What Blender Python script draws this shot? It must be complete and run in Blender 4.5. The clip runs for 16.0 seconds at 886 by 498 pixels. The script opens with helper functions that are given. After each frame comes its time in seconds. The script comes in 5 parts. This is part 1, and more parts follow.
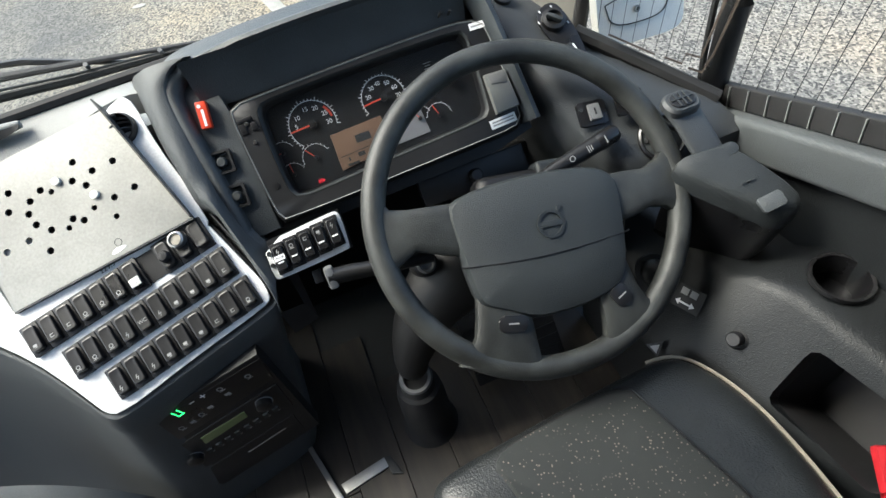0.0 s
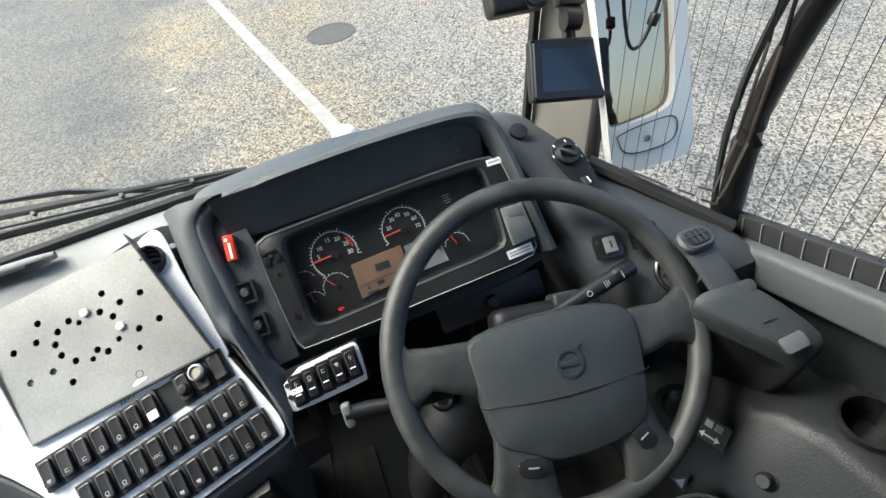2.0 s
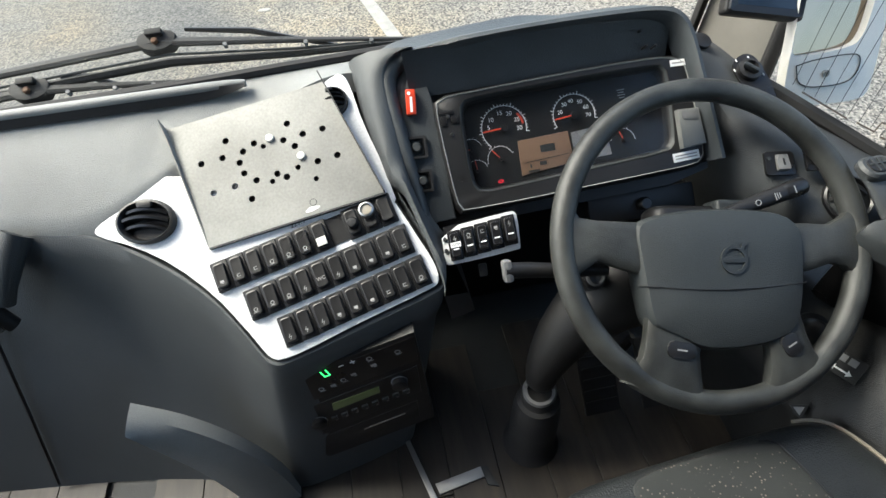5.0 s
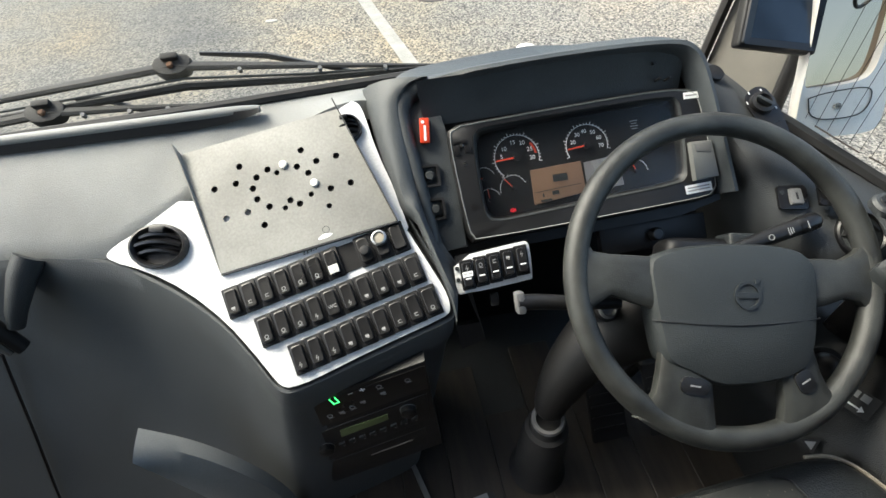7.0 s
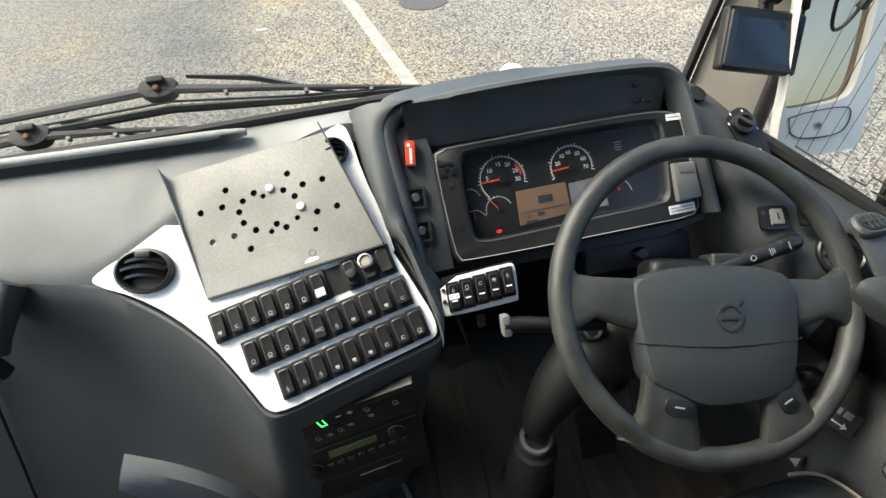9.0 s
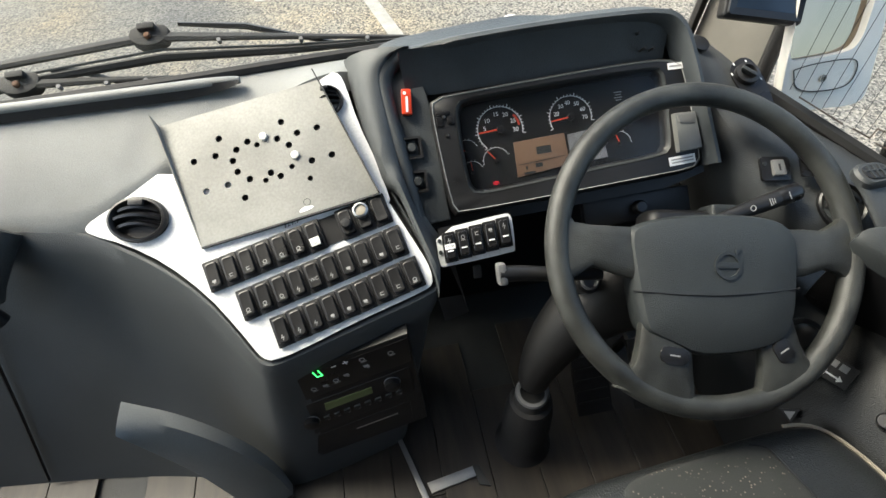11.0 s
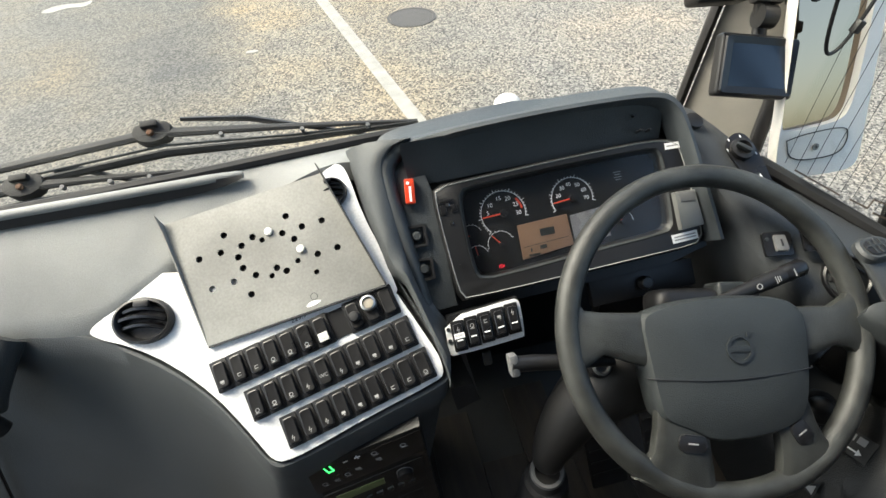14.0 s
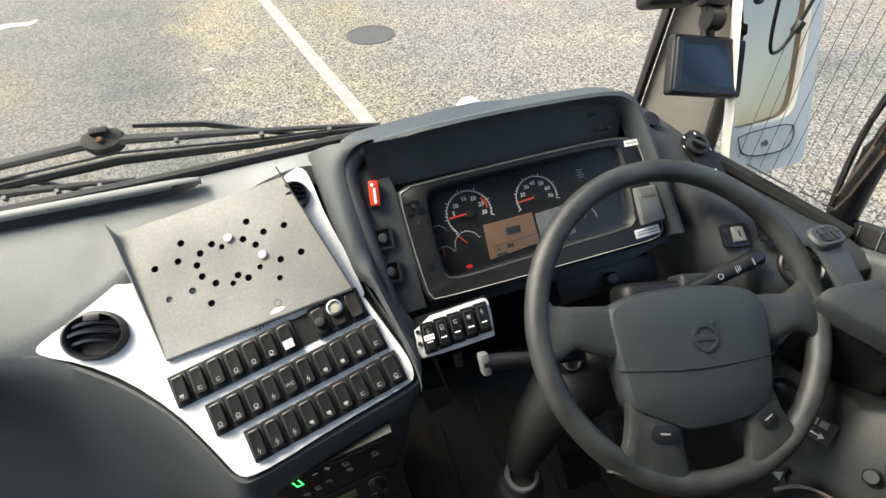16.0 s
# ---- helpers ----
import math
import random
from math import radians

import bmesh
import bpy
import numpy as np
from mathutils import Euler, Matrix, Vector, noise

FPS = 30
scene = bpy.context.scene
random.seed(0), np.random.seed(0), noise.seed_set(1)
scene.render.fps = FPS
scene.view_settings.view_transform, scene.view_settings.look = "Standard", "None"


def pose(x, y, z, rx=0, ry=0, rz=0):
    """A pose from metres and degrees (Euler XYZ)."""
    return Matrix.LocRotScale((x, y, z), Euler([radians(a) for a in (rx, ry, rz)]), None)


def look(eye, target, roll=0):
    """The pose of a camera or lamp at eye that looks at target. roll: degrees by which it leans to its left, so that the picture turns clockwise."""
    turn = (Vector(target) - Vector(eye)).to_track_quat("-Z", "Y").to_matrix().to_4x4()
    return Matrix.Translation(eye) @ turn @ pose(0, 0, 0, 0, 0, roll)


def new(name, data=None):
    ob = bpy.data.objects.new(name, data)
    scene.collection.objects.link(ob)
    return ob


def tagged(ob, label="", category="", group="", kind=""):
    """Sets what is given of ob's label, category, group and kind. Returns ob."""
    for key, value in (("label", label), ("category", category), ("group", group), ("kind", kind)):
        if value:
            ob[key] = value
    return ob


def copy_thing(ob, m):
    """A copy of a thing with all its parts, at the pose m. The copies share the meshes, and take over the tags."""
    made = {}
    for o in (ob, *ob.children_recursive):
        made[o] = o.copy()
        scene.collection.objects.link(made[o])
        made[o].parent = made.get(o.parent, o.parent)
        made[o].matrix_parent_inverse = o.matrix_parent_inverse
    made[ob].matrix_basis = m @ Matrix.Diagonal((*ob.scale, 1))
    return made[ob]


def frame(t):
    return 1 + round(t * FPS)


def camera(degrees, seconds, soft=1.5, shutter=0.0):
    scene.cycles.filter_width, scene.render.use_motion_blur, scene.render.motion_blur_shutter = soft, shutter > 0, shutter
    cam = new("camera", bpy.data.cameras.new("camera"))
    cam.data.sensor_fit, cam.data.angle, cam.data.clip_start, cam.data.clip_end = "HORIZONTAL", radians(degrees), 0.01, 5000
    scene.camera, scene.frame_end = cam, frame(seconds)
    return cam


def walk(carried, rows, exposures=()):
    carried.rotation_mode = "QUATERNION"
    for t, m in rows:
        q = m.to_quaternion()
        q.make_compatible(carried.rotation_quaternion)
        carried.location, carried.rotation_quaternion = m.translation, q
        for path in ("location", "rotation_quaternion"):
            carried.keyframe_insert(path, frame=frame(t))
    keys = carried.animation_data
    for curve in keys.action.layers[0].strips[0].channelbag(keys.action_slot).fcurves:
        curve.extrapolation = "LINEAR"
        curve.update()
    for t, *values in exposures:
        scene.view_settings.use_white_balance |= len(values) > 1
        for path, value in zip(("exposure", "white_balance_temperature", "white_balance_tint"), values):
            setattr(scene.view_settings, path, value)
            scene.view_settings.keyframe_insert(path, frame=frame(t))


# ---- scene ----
cam = camera(80.0, 16.0)
EXPOSURE = 2.3
PATH = [
    (0, (-0.2456, -0.4487, 1.1653), (-0.0904, 0.1458, 0.3764), -10.07),
    (0.5, (-0.1731, -0.4936, 1.1454), (-0.0252, 0.1222, 0.3714), -10.50),
    (1, (-0.1953, -0.4765, 1.1662), (-0.0410, 0.1670, 0.4164), -10.50),
    (1.5, (-0.2705, -0.4242, 1.1926), (-0.1045, 0.2206, 0.4465), -9.76),
    (2, (-0.2156, -0.3774, 1.2431), (-0.0413, 0.3061, 0.5341), -9.94),
    (2.5, (-0.3080, -0.3858, 1.2213), (-0.1249, 0.2899, 0.5072), -7.87),
    (3, (-0.3132, -0.4157, 1.1902), (-0.1686, 0.2199, 0.4318), -4.38),
    (3.5, (-0.3602, -0.4390, 1.1770), (-0.2569, 0.2055, 0.4195), -6.24),
    (4, (-0.4203, -0.4387, 1.1666), (-0.3189, 0.2072, 0.4099), -4.34),
    (4.5, (-0.4511, -0.4516, 1.1653), (-0.3497, 0.2069, 0.4196), -3.85),
    (7, (-0.4763, -0.4206, 1.1898), (-0.3727, 0.2589, 0.4634), -2.87),
    (7.5, (-0.4699, -0.4129, 1.2000), (-0.3655, 0.2709, 0.4780), -2.98),
    (8, (-0.4929, -0.3831, 1.2173), (-0.3794, 0.2986, 0.4945), -2.62),
    (8.5, (-0.4615, -0.3922, 1.2174), (-0.3434, 0.2941, 0.4997), -2.57),
    (11, (-0.4590, -0.4364, 1.1730), (-0.3507, 0.2204, 0.4268), -2.53),
    (11.5, (-0.4510, -0.4139, 1.2002), (-0.3295, 0.2668, 0.4778), -2.21),
    (12, (-0.4703, -0.3473, 1.2408), (-0.3411, 0.3412, 0.5271), -2.13),
    (12.5, (-0.4632, -0.3584, 1.2322), (-0.3420, 0.3303, 0.5175), -2.91),
    (13, (-0.4748, -0.3840, 1.2132), (-0.3430, 0.3111, 0.5064), -2.90),
    (13.5, (-0.4763, -0.3914, 1.2096), (-0.3463, 0.3021, 0.5009), -3.47),
    (14, (-0.4618, -0.3646, 1.2380), (-0.3334, 0.3305, 0.5306), -4.06),
    (14.5, (-0.4887, -0.3601, 1.2365), (-0.3473, 0.3422, 0.5388), -3.51),
    (15, (-0.4772, -0.3771, 1.2252), (-0.3365, 0.3244, 0.5265), -3.52),
    (15.5, (-0.4739, -0.3471, 1.2543), (-0.3308, 0.3529, 0.5546), -3.39),
    (16, (-0.4678, -0.3752, 1.2127), (-0.2701, 0.3241, 0.5258), -2.17),
]
walk(cam, [(t, look(eye, target, roll)) for t, eye, target, roll in PATH], [(0.0, EXPOSURE, 6350, 3), (4.5, EXPOSURE, 6450, 3), (8.0, EXPOSURE, 6800, 3), (16.0, EXPOSURE, 6900, 3)])

# ---- world and light ----
world = bpy.data.worlds.new("sky")
scene.world = world
world.use_nodes = True
wn = world.node_tree.nodes
sky = wn.new("ShaderNodeTexSky")
sky.sky_type = "NISHITA"
sky.sun_disc = False
sky.sun_elevation = radians(48)
sky.sun_rotation = radians(-60)
sky.air_density, sky.dust_density = 1.0, 4.0
wn["Background"].inputs["Strength"].default_value = 0.13
world.node_tree.links.new(sky.outputs[0], wn["Background"].inputs["Color"])
sun = new("sun", bpy.data.lights.new("sun", "SUN"))
sun.data.energy, sun.data.angle, sun.data.color = 1.2, radians(25), (1.0, 0.96, 0.9)
sun.matrix_world = look((-3, 2.2, 4), (0, 0.3, 0))


# ---- materials ----
def nodes_of(name):
    m = bpy.data.materials.new(name)
    m.use_nodes = True
    nt = m.node_tree
    return m, nt, nt.nodes["Principled BSDF"]


def surface(name, col, rough=0.6, metal=0.0, vary=0.25, scale=12.0, grain=900.0, bump=0.15, spec=0.4, dirt=None):
    """A solid with broad stains, fine grain relief and uneven gloss."""
    m, nt, b = nodes_of(name)
    n, l = nt.nodes, nt.links
    tc = n.new("ShaderNodeTexCoord")
    big = n.new("ShaderNodeTexNoise")
    big.inputs["Scale"].default_value, big.inputs["Detail"].default_value = scale, 6
    l.new(tc.outputs["Object"], big.inputs["Vector"])
    fine = n.new("ShaderNodeTexNoise")
    fine.inputs["Scale"].default_value, fine.inputs["Detail"].default_value = grain, 2
    l.new(tc.outputs["Object"], fine.inputs["Vector"])
    ramp = n.new("ShaderNodeValToRGB")
    lo = [c * (1 - vary) for c in col]
    hi = [min(1, c * (1 + vary)) for c in col]
    if dirt:
        lo = dirt
    ramp.color_ramp.elements[0].color, ramp.color_ramp.elements[1].color = (*lo, 1), (*hi, 1)
    ramp.color_ramp.elements[0].position, ramp.color_ramp.elements[1].position = 0.3, 0.7
    l.new(big.outputs["Fac"], ramp.inputs["Fac"])
    mix = n.new("ShaderNodeMixRGB")
    mix.blend_type = "MULTIPLY"
    mix.inputs["Fac"].default_value = 0.35
    l.new(ramp.outputs["Color"], mix.inputs["Color1"])
    l.new(fine.outputs["Fac"], mix.inputs["Color2"])
    l.new(mix.outputs["Color"], b.inputs["Base Color"])
    rr = n.new("ShaderNodeMapRange")
    rr.inputs["To Min"].default_value, rr.inputs["To Max"].default_value = max(0.03, rough - 0.1), min(1, rough + 0.1)
    l.new(big.outputs["Fac"], rr.inputs["Value"])
    l.new(rr.outputs["Result"], b.inputs["Roughness"])
    bp = n.new("ShaderNodeBump")
    bp.inputs["Strength"].default_value, bp.inputs["Distance"].default_value = min(1, bump * 1.5), 0.002
    l.new(fine.outputs["Fac"], bp.inputs["Height"])
    l.new(bp.outputs["Normal"], b.inputs["Normal"])
    b.inputs["Metallic"].default_value = metal
    b.inputs["Specular IOR Level"].default_value = spec
    return m


def plain(name, col, rough=0.5, metal=0.0, emit=0.0):
    m, nt, b = nodes_of(name)
    b.inputs["Base Color"].default_value = (*col, 1)
    b.inputs["Roughness"].default_value, b.inputs["Metallic"].default_value = rough, metal
    if emit:
        b.inputs["Emission Color"].default_value = (*col, 1)
        b.inputs["Emission Strength"].default_value = emit
    return m


def glass(name, tint=(1, 1, 1), gloss=0.06, rough=0.02):
    m = bpy.data.materials.new(name)
    m.use_nodes = True
    n, l = m.node_tree.nodes, m.node_tree.links
    n.remove(n["Principled BSDF"])
    tr, gl, mx = n.new("ShaderNodeBsdfTransparent"), n.new("ShaderNodeBsdfGlossy"), n.new("ShaderNodeMixShader")
    tr.inputs["Color"].default_value = (*tint, 1)
    gl.inputs["Roughness"].default_value = rough
    mx.inputs["Fac"].default_value = gloss
    l.new(tr.outputs[0], mx.inputs[1])
    l.new(gl.outputs[0], mx.inputs[2])
    l.new(mx.outputs[0], n["Material Output"].inputs["Surface"])
    return m


def asphalt_material():
    m, nt, b = nodes_of("worn_asphalt")
    n, l = nt.nodes, nt.links
    tc = n.new("ShaderNodeTexCoord")
    v = n.new("ShaderNodeTexVoronoi")
    v.inputs["Scale"].default_value = 66
    l.new(tc.outputs["Object"], v.inputs["Vector"])
    v2 = n.new("ShaderNodeTexNoise")
    v2.inputs["Scale"].default_value, v2.inputs["Detail"].default_value = 210, 4
    l.new(tc.outputs["Object"], v2.inputs["Vector"])
    stain = n.new("ShaderNodeTexNoise")
    stain.inputs["Scale"].default_value, stain.inputs["Detail"].default_value, stain.inputs["Roughness"].default_value = 0.55, 7, 0.62
    l.new(tc.outputs["Object"], stain.inputs["Vector"])
    base = n.new("ShaderNodeValToRGB")
    e = base.color_ramp.elements
    e[0].position, e[0].color = 0.30, (0.055, 0.053, 0.050, 1)
    e[1].position, e[1].color = 0.72, (0.185, 0.135, 0.072, 1)
    mid = e.new(0.46)
    mid.color = (0.108, 0.098, 0.078, 1)
    mid2 = e.new(0.60)
    mid2.color = (0.13, 0.107, 0.072, 1)
    l.new(stain.outputs["Fac"], base.inputs["Fac"])
    chips = n.new("ShaderNodeValToRGB")
    c = chips.color_ramp.elements
    c[0].position, c[0].color = 0.2, (0.22, 0.22, 0.23, 1)
    c[1].position, c[1].color = 0.8, (2.0, 1.96, 1.9, 1)
    l.new(v.outputs["Color"], chips.inputs["Fac"])
    mul = n.new("ShaderNodeMixRGB")
    mul.blend_type = "MULTIPLY"
    mul.inputs["Fac"].default_value = 1.0
    l.new(base.outputs["Color"], mul.inputs["Color1"])
    l.new(chips.outputs["Color"], mul.inputs["Color2"])
    mul2 = n.new("ShaderNodeMixRGB")
    mul2.blend_type = "OVERLAY"
    mul2.inputs["Fac"].default_value = 0.85
    l.new(mul.outputs["Color"], mul2.inputs["Color1"])
    l.new(v2.outputs["Fac"], mul2.inputs["Color2"])
    sep, damp = n.new("ShaderNodeSeparateXYZ"), n.new("ShaderNodeMath")
    l.new(tc.outputs["Object"], sep.inputs["Vector"])
    damp.operation = "MULTIPLY_ADD"
    l.new(stain.outputs["Fac"], damp.inputs[0])
    damp.inputs[1].default_value = 2.6
    l.new(sep.outputs["X"], damp.inputs[2])
    wet = n.new("ShaderNodeMapRange")
    wet.interpolation_type = "SMOOTHSTEP"
    wet.inputs["From Min"].default_value, wet.inputs["From Max"].default_value = 0.5, -0.7
    l.new(damp.outputs[0], wet.inputs["Value"])
    soak = n.new("ShaderNodeMixRGB")
    soak.blend_type = "MULTIPLY"
    soak.inputs["Color2"].default_value = (0.52, 0.55, 0.60, 1)
    l.new(wet.outputs["Result"], soak.inputs["Fac"])
    l.new(mul2.outputs["Color"], soak.inputs["Color1"])
    pale = n.new("ShaderNodeMapRange")
    pale.inputs["From Min"].default_value, pale.inputs["From Max"].default_value = 0.3, 1.3
    pale.inputs["To Min"].default_value, pale.inputs["To Max"].default_value = 1.0, 0.6
    l.new(sep.outputs["X"], pale.inputs["Value"])
    hs_ = n.new("ShaderNodeHueSaturation")
    l.new(pale.outputs["Result"], hs_.inputs["Saturation"])
    l.new(soak.outputs["Color"], hs_.inputs["Color"])
    l.new(hs_.outputs["Color"], b.inputs["Base Color"])
    bp = n.new("ShaderNodeBump")
    bp.inputs["Strength"].default_value, bp.inputs["Distance"].default_value = 0.5, 0.006
    l.new(v.outputs["Distance"], bp.inputs["Height"])
    l.new(bp.outputs["Normal"], b.inputs["Normal"])
    b.inputs["Roughness"].default_value = 0.75
    return m


def plank_material():
    m, nt, b = nodes_of("wood_vinyl")
    n, l = nt.nodes, nt.links
    tc, mp = n.new("ShaderNodeTexCoord"), n.new("ShaderNodeMapping")
    mp.inputs["Scale"].default_value = (14, 1.6, 1)
    l.new(tc.outputs["Object"], mp.inputs["Vector"])
    gr = n.new("ShaderNodeTexNoise")
    gr.inputs["Scale"].default_value, gr.inputs["Detail"].default_value = 3, 8
    l.new(mp.outputs["Vector"], gr.inputs["Vector"])
    info = n.new("ShaderNodeObjectInfo")
    ramp = n.new("ShaderNodeValToRGB")
    ramp.color_ramp.elements[0].position, ramp.color_ramp.elements[0].color = 0.32, (0.013, 0.011, 0.009, 1)
    ramp.color_ramp.elements[1].position, ramp.color_ramp.elements[1].color = 0.7, (0.040, 0.032, 0.024, 1)
    l.new(gr.outputs["Fac"], ramp.inputs["Fac"])
    mr = n.new("ShaderNodeMapRange")
    mr.inputs["To Min"].default_value, mr.inputs["To Max"].default_value = 0.7, 1.2
    l.new(info.outputs["Random"], mr.inputs["Value"])
    hsv = n.new("ShaderNodeHueSaturation")
    l.new(mr.outputs["Result"], hsv.inputs["Value"])
    l.new(ramp.outputs["Color"], hsv.inputs["Color"])
    l.new(hsv.outputs["Color"], b.inputs["Base Color"])
    b.inputs["Roughness"].default_value = 0.5
    return m


def seat_fabric():
    m, nt, b = nodes_of("speckled_moquette")
    n, l = nt.nodes, nt.links
    tc = n.new("ShaderNodeTexCoord")
    v = n.new("ShaderNodeTexVoronoi")
    v.inputs["Scale"].default_value = 150
    l.new(tc.outputs["Object"], v.inputs["Vector"])
    spot = n.new("ShaderNodeValToRGB")
    spot.color_ramp.elements[0].position, spot.color_ramp.elements[0].color = 0.16, (0.11, 0.094, 0.082, 1)
    spot.color_ramp.elements[1].position, spot.color_ramp.elements[1].color = 0.24, (0.017, 0.019, 0.019, 1)
    l.new(v.outputs["Distance"], spot.inputs["Fac"])
    clump = n.new("ShaderNodeTexNoise")
    clump.inputs["Scale"].default_value = 30
    l.new(tc.outputs["Object"], clump.inputs["Vector"])
    cr = n.new("ShaderNodeValToRGB")
    cr.color_ramp.elements[0].position, cr.color_ramp.elements[1].position = 0.40, 0.58
    l.new(clump.outputs["Fac"], cr.inputs["Fac"])
    mx = n.new("ShaderNodeMixRGB")
    mx.inputs["Color1"].default_value = (0.018, 0.020, 0.020, 1)
    l.new(cr.outputs["Color"], mx.inputs["Fac"])
    l.new(spot.outputs["Color"], mx.inputs["Color2"])
    l.new(mx.outputs["Color"], b.inputs["Base Color"])
    fz = n.new("ShaderNodeTexNoise")
    fz.inputs["Scale"].default_value = 1200
    l.new(tc.outputs["Object"], fz.inputs["Vector"])
    bp = n.new("ShaderNodeBump")
    bp.inputs["Strength"].default_value, bp.inputs["Distance"].default_value = 0.4, 0.001
    l.new(fz.outputs["Fac"], bp.inputs["Height"])
    l.new(bp.outputs["Normal"], b.inputs["Normal"])
    b.inputs["Roughness"].default_value = 0.95
    return m


GREY = surface("grey_dash_plastic", (0.225, 0.232, 0.226), 0.5, vary=0.14, scale=6, grain=620, bump=0.35)
GREY_L = surface("light_grey_plastic", (0.135, 0.137, 0.14), 0.55, vary=0.1, grain=900, bump=0.3)
CONSOLE = surface("console_plastic", (0.072, 0.079, 0.083), 0.52, vary=0.14, scale=5, grain=560, bump=0.3)
DARK = surface("dark_plastic", (0.027, 0.031, 0.033), 0.48, vary=0.18, grain=560, bump=0.3)
HOODM = surface("hood_plastic", (0.043, 0.050, 0.055), 0.46, vary=0.16, grain=560, bump=0.3)
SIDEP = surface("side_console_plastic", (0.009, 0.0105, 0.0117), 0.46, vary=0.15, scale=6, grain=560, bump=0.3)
BLACK = surface("black_plastic", (0.012, 0.012, 0.013), 0.42, vary=0.2, grain=800, bump=0.1)
GLOSSK = surface("gloss_black", (0.01, 0.01, 0.011), 0.3, vary=0.2, bump=0.02)
WINGM = surface("wing_plastic", (0.045, 0.049, 0.052), 0.48, vary=0.16, grain=560, bump=0.3)
VENTK = surface("vent_black", (0.006, 0.006, 0.0065), 0.6, vary=0.2, bump=0.1)
RUBBER = surface("rubber", (0.016, 0.016, 0.017), 0.75, vary=0.2, bump=0.2)
WHEELM = surface("wheel_grip_vinyl", (0.036, 0.038, 0.036), 0.42, vary=0.5, scale=22, grain=750, bump=0.25)
PADM = surface("wheel_pad_vinyl", (0.030, 0.035, 0.037), 0.44, vary=0.16, scale=9, grain=820, bump=0.42)
WHITEPL = surface("white_painted_plate", (0.80, 0.81, 0.82), 0.45, vary=0.03, scale=5, grain=300, bump=0.03)
# tray steel again, darkened to stand for the hood's dark reflection
SHADE_STEEL = surface("shaded_steel", (0.045, 0.047, 0.048), 0.5, metal=0.3, vary=0.25, bump=0.1)
STEEL = surface("brushed_bare_steel", (0.27, 0.27, 0.255), 0.45, metal=0.35, vary=0.16, scale=7, grain=250, bump=0.05)
ALU = surface("aluminium_strip", (0.45, 0.45, 0.44), 0.4, metal=0.9, vary=0.15, bump=0.05)
CHROME = plain("chrome", (0.75, 0.75, 0.75), 0.15, 1.0)
WHITE = plain("white_print", (0.8, 0.8, 0.8), 0.5)
GREYPRINT = plain("grey_print", (0.27, 0.27, 0.27), 0.5)
SHELLW = surface("white_mirror_shell", (0.82, 0.80, 0.76), 0.3, vary=0.03, bump=0.02)
LEATHER = surface("black_leatherette", (0.017, 0.019, 0.020), 0.36, vary=0.2, scale=14, grain=350, bump=0.4)
PIPING = surface("cream_piping", (0.30, 0.27, 0.22), 0.6, bump=0.1)
REDLENS = plain("red_lens", (0.55, 0.05, 0.02), 0.3)
REDCLOTH = surface("red_webbing", (0.55, 0.01, 0.02), 0.7, bump=0.3)
REDGLOW = plain("red_warning", (0.8, 0.03, 0.05), 0.4, emit=0.25)
GREENGLOW = plain("green_led", (0.05, 0.8, 0.15), 0.4, emit=0.9)
NEEDLE = plain("red_needle", (0.60, 0.06, 0.03), 0.4)
LCDM = surface("amber_lcd", (0.20, 0.125, 0.085), 0.3, vary=0.12, scale=9, bump=0.0)
LCDGREY = surface("grey_lcd", (0.22, 0.22, 0.23), 0.3, vary=0.06, bump=0.0)
LCDGREEN = plain("olive_lcd", (0.12, 0.15, 0.06), 0.3)
SCREEN = surface("dark_screen", (0.02, 0.035, 0.06), 0.15, vary=0.1, bump=0.0)
LITWHITE = plain("lit_button", (0.55, 0.55, 0.52), 0.5)
RUST = surface("rusty_bolt", (0.13, 0.06, 0.03), 0.8, vary=0.4)
TRACK = surface("brown_track", (0.05, 0.038, 0.03), 0.6)
ROADPAINT = surface("road_paint", (0.27, 0.26, 0.23), 0.7, vary=0.18, scale=9, grain=120, bump=0.3)
IRON = surface("cast_iron", (0.06, 0.055, 0.05), 0.7, vary=0.2, scale=20, bump=0.3)
# brown tint dims the mirrored sky to look like reflected asphalt
MIRROR = plain("asphalt_tinted_mirror", (0.26, 0.215, 0.17), 0.03, 1.0)
PILLARM = surface("pillar_trim", (0.105, 0.1, 0.088), 0.6, vary=0.12, bump=0.2)
CEIL = surface("unseen_shell_lining", (0.22, 0.22, 0.22), 0.9, bump=0.2)
GLASS = glass("window_glass", (0.96, 0.98, 0.97), 0.04)
CLEAR = glass("instrument_cover", (0.9, 0.91, 0.92), 0.025, 0.22)
ASPHALT, PLANK, FABRIC = asphalt_material(), plank_material(), seat_fabric()


# ---- mesh helpers ----
def link(name, bm, material, parent=None, label="", smooth=True, angle=40):
    bmesh.ops.recalc_face_normals(bm, faces=bm.faces[:])
    if smooth:
        for f_ in bm.faces:
            f_.smooth = True
        for e_ in bm.edges:
            if len(e_.link_faces) == 2 and e_.calc_face_angle(0) > radians(angle):
                e_.smooth = False
    me = bpy.data.meshes.new(name)
    bm.to_mesh(me)
    bm.free()
    me.materials.append(material)
    ob = new(name, me)
    if parent:
        ob.parent = parent
    if label:
        ob["label"] = label
    return ob


def part(name, bm, material, parent, label=""):
    return link(name, bm, material, parent, label)


def thing(name, label, category, group="", kind=""):
    return tagged(new(name), label, category, group, kind)


def frame_m(o, u, v, n):
    m = Matrix((u, v, n)).transposed().to_4x4()
    m.translation = Vector(o)
    return m


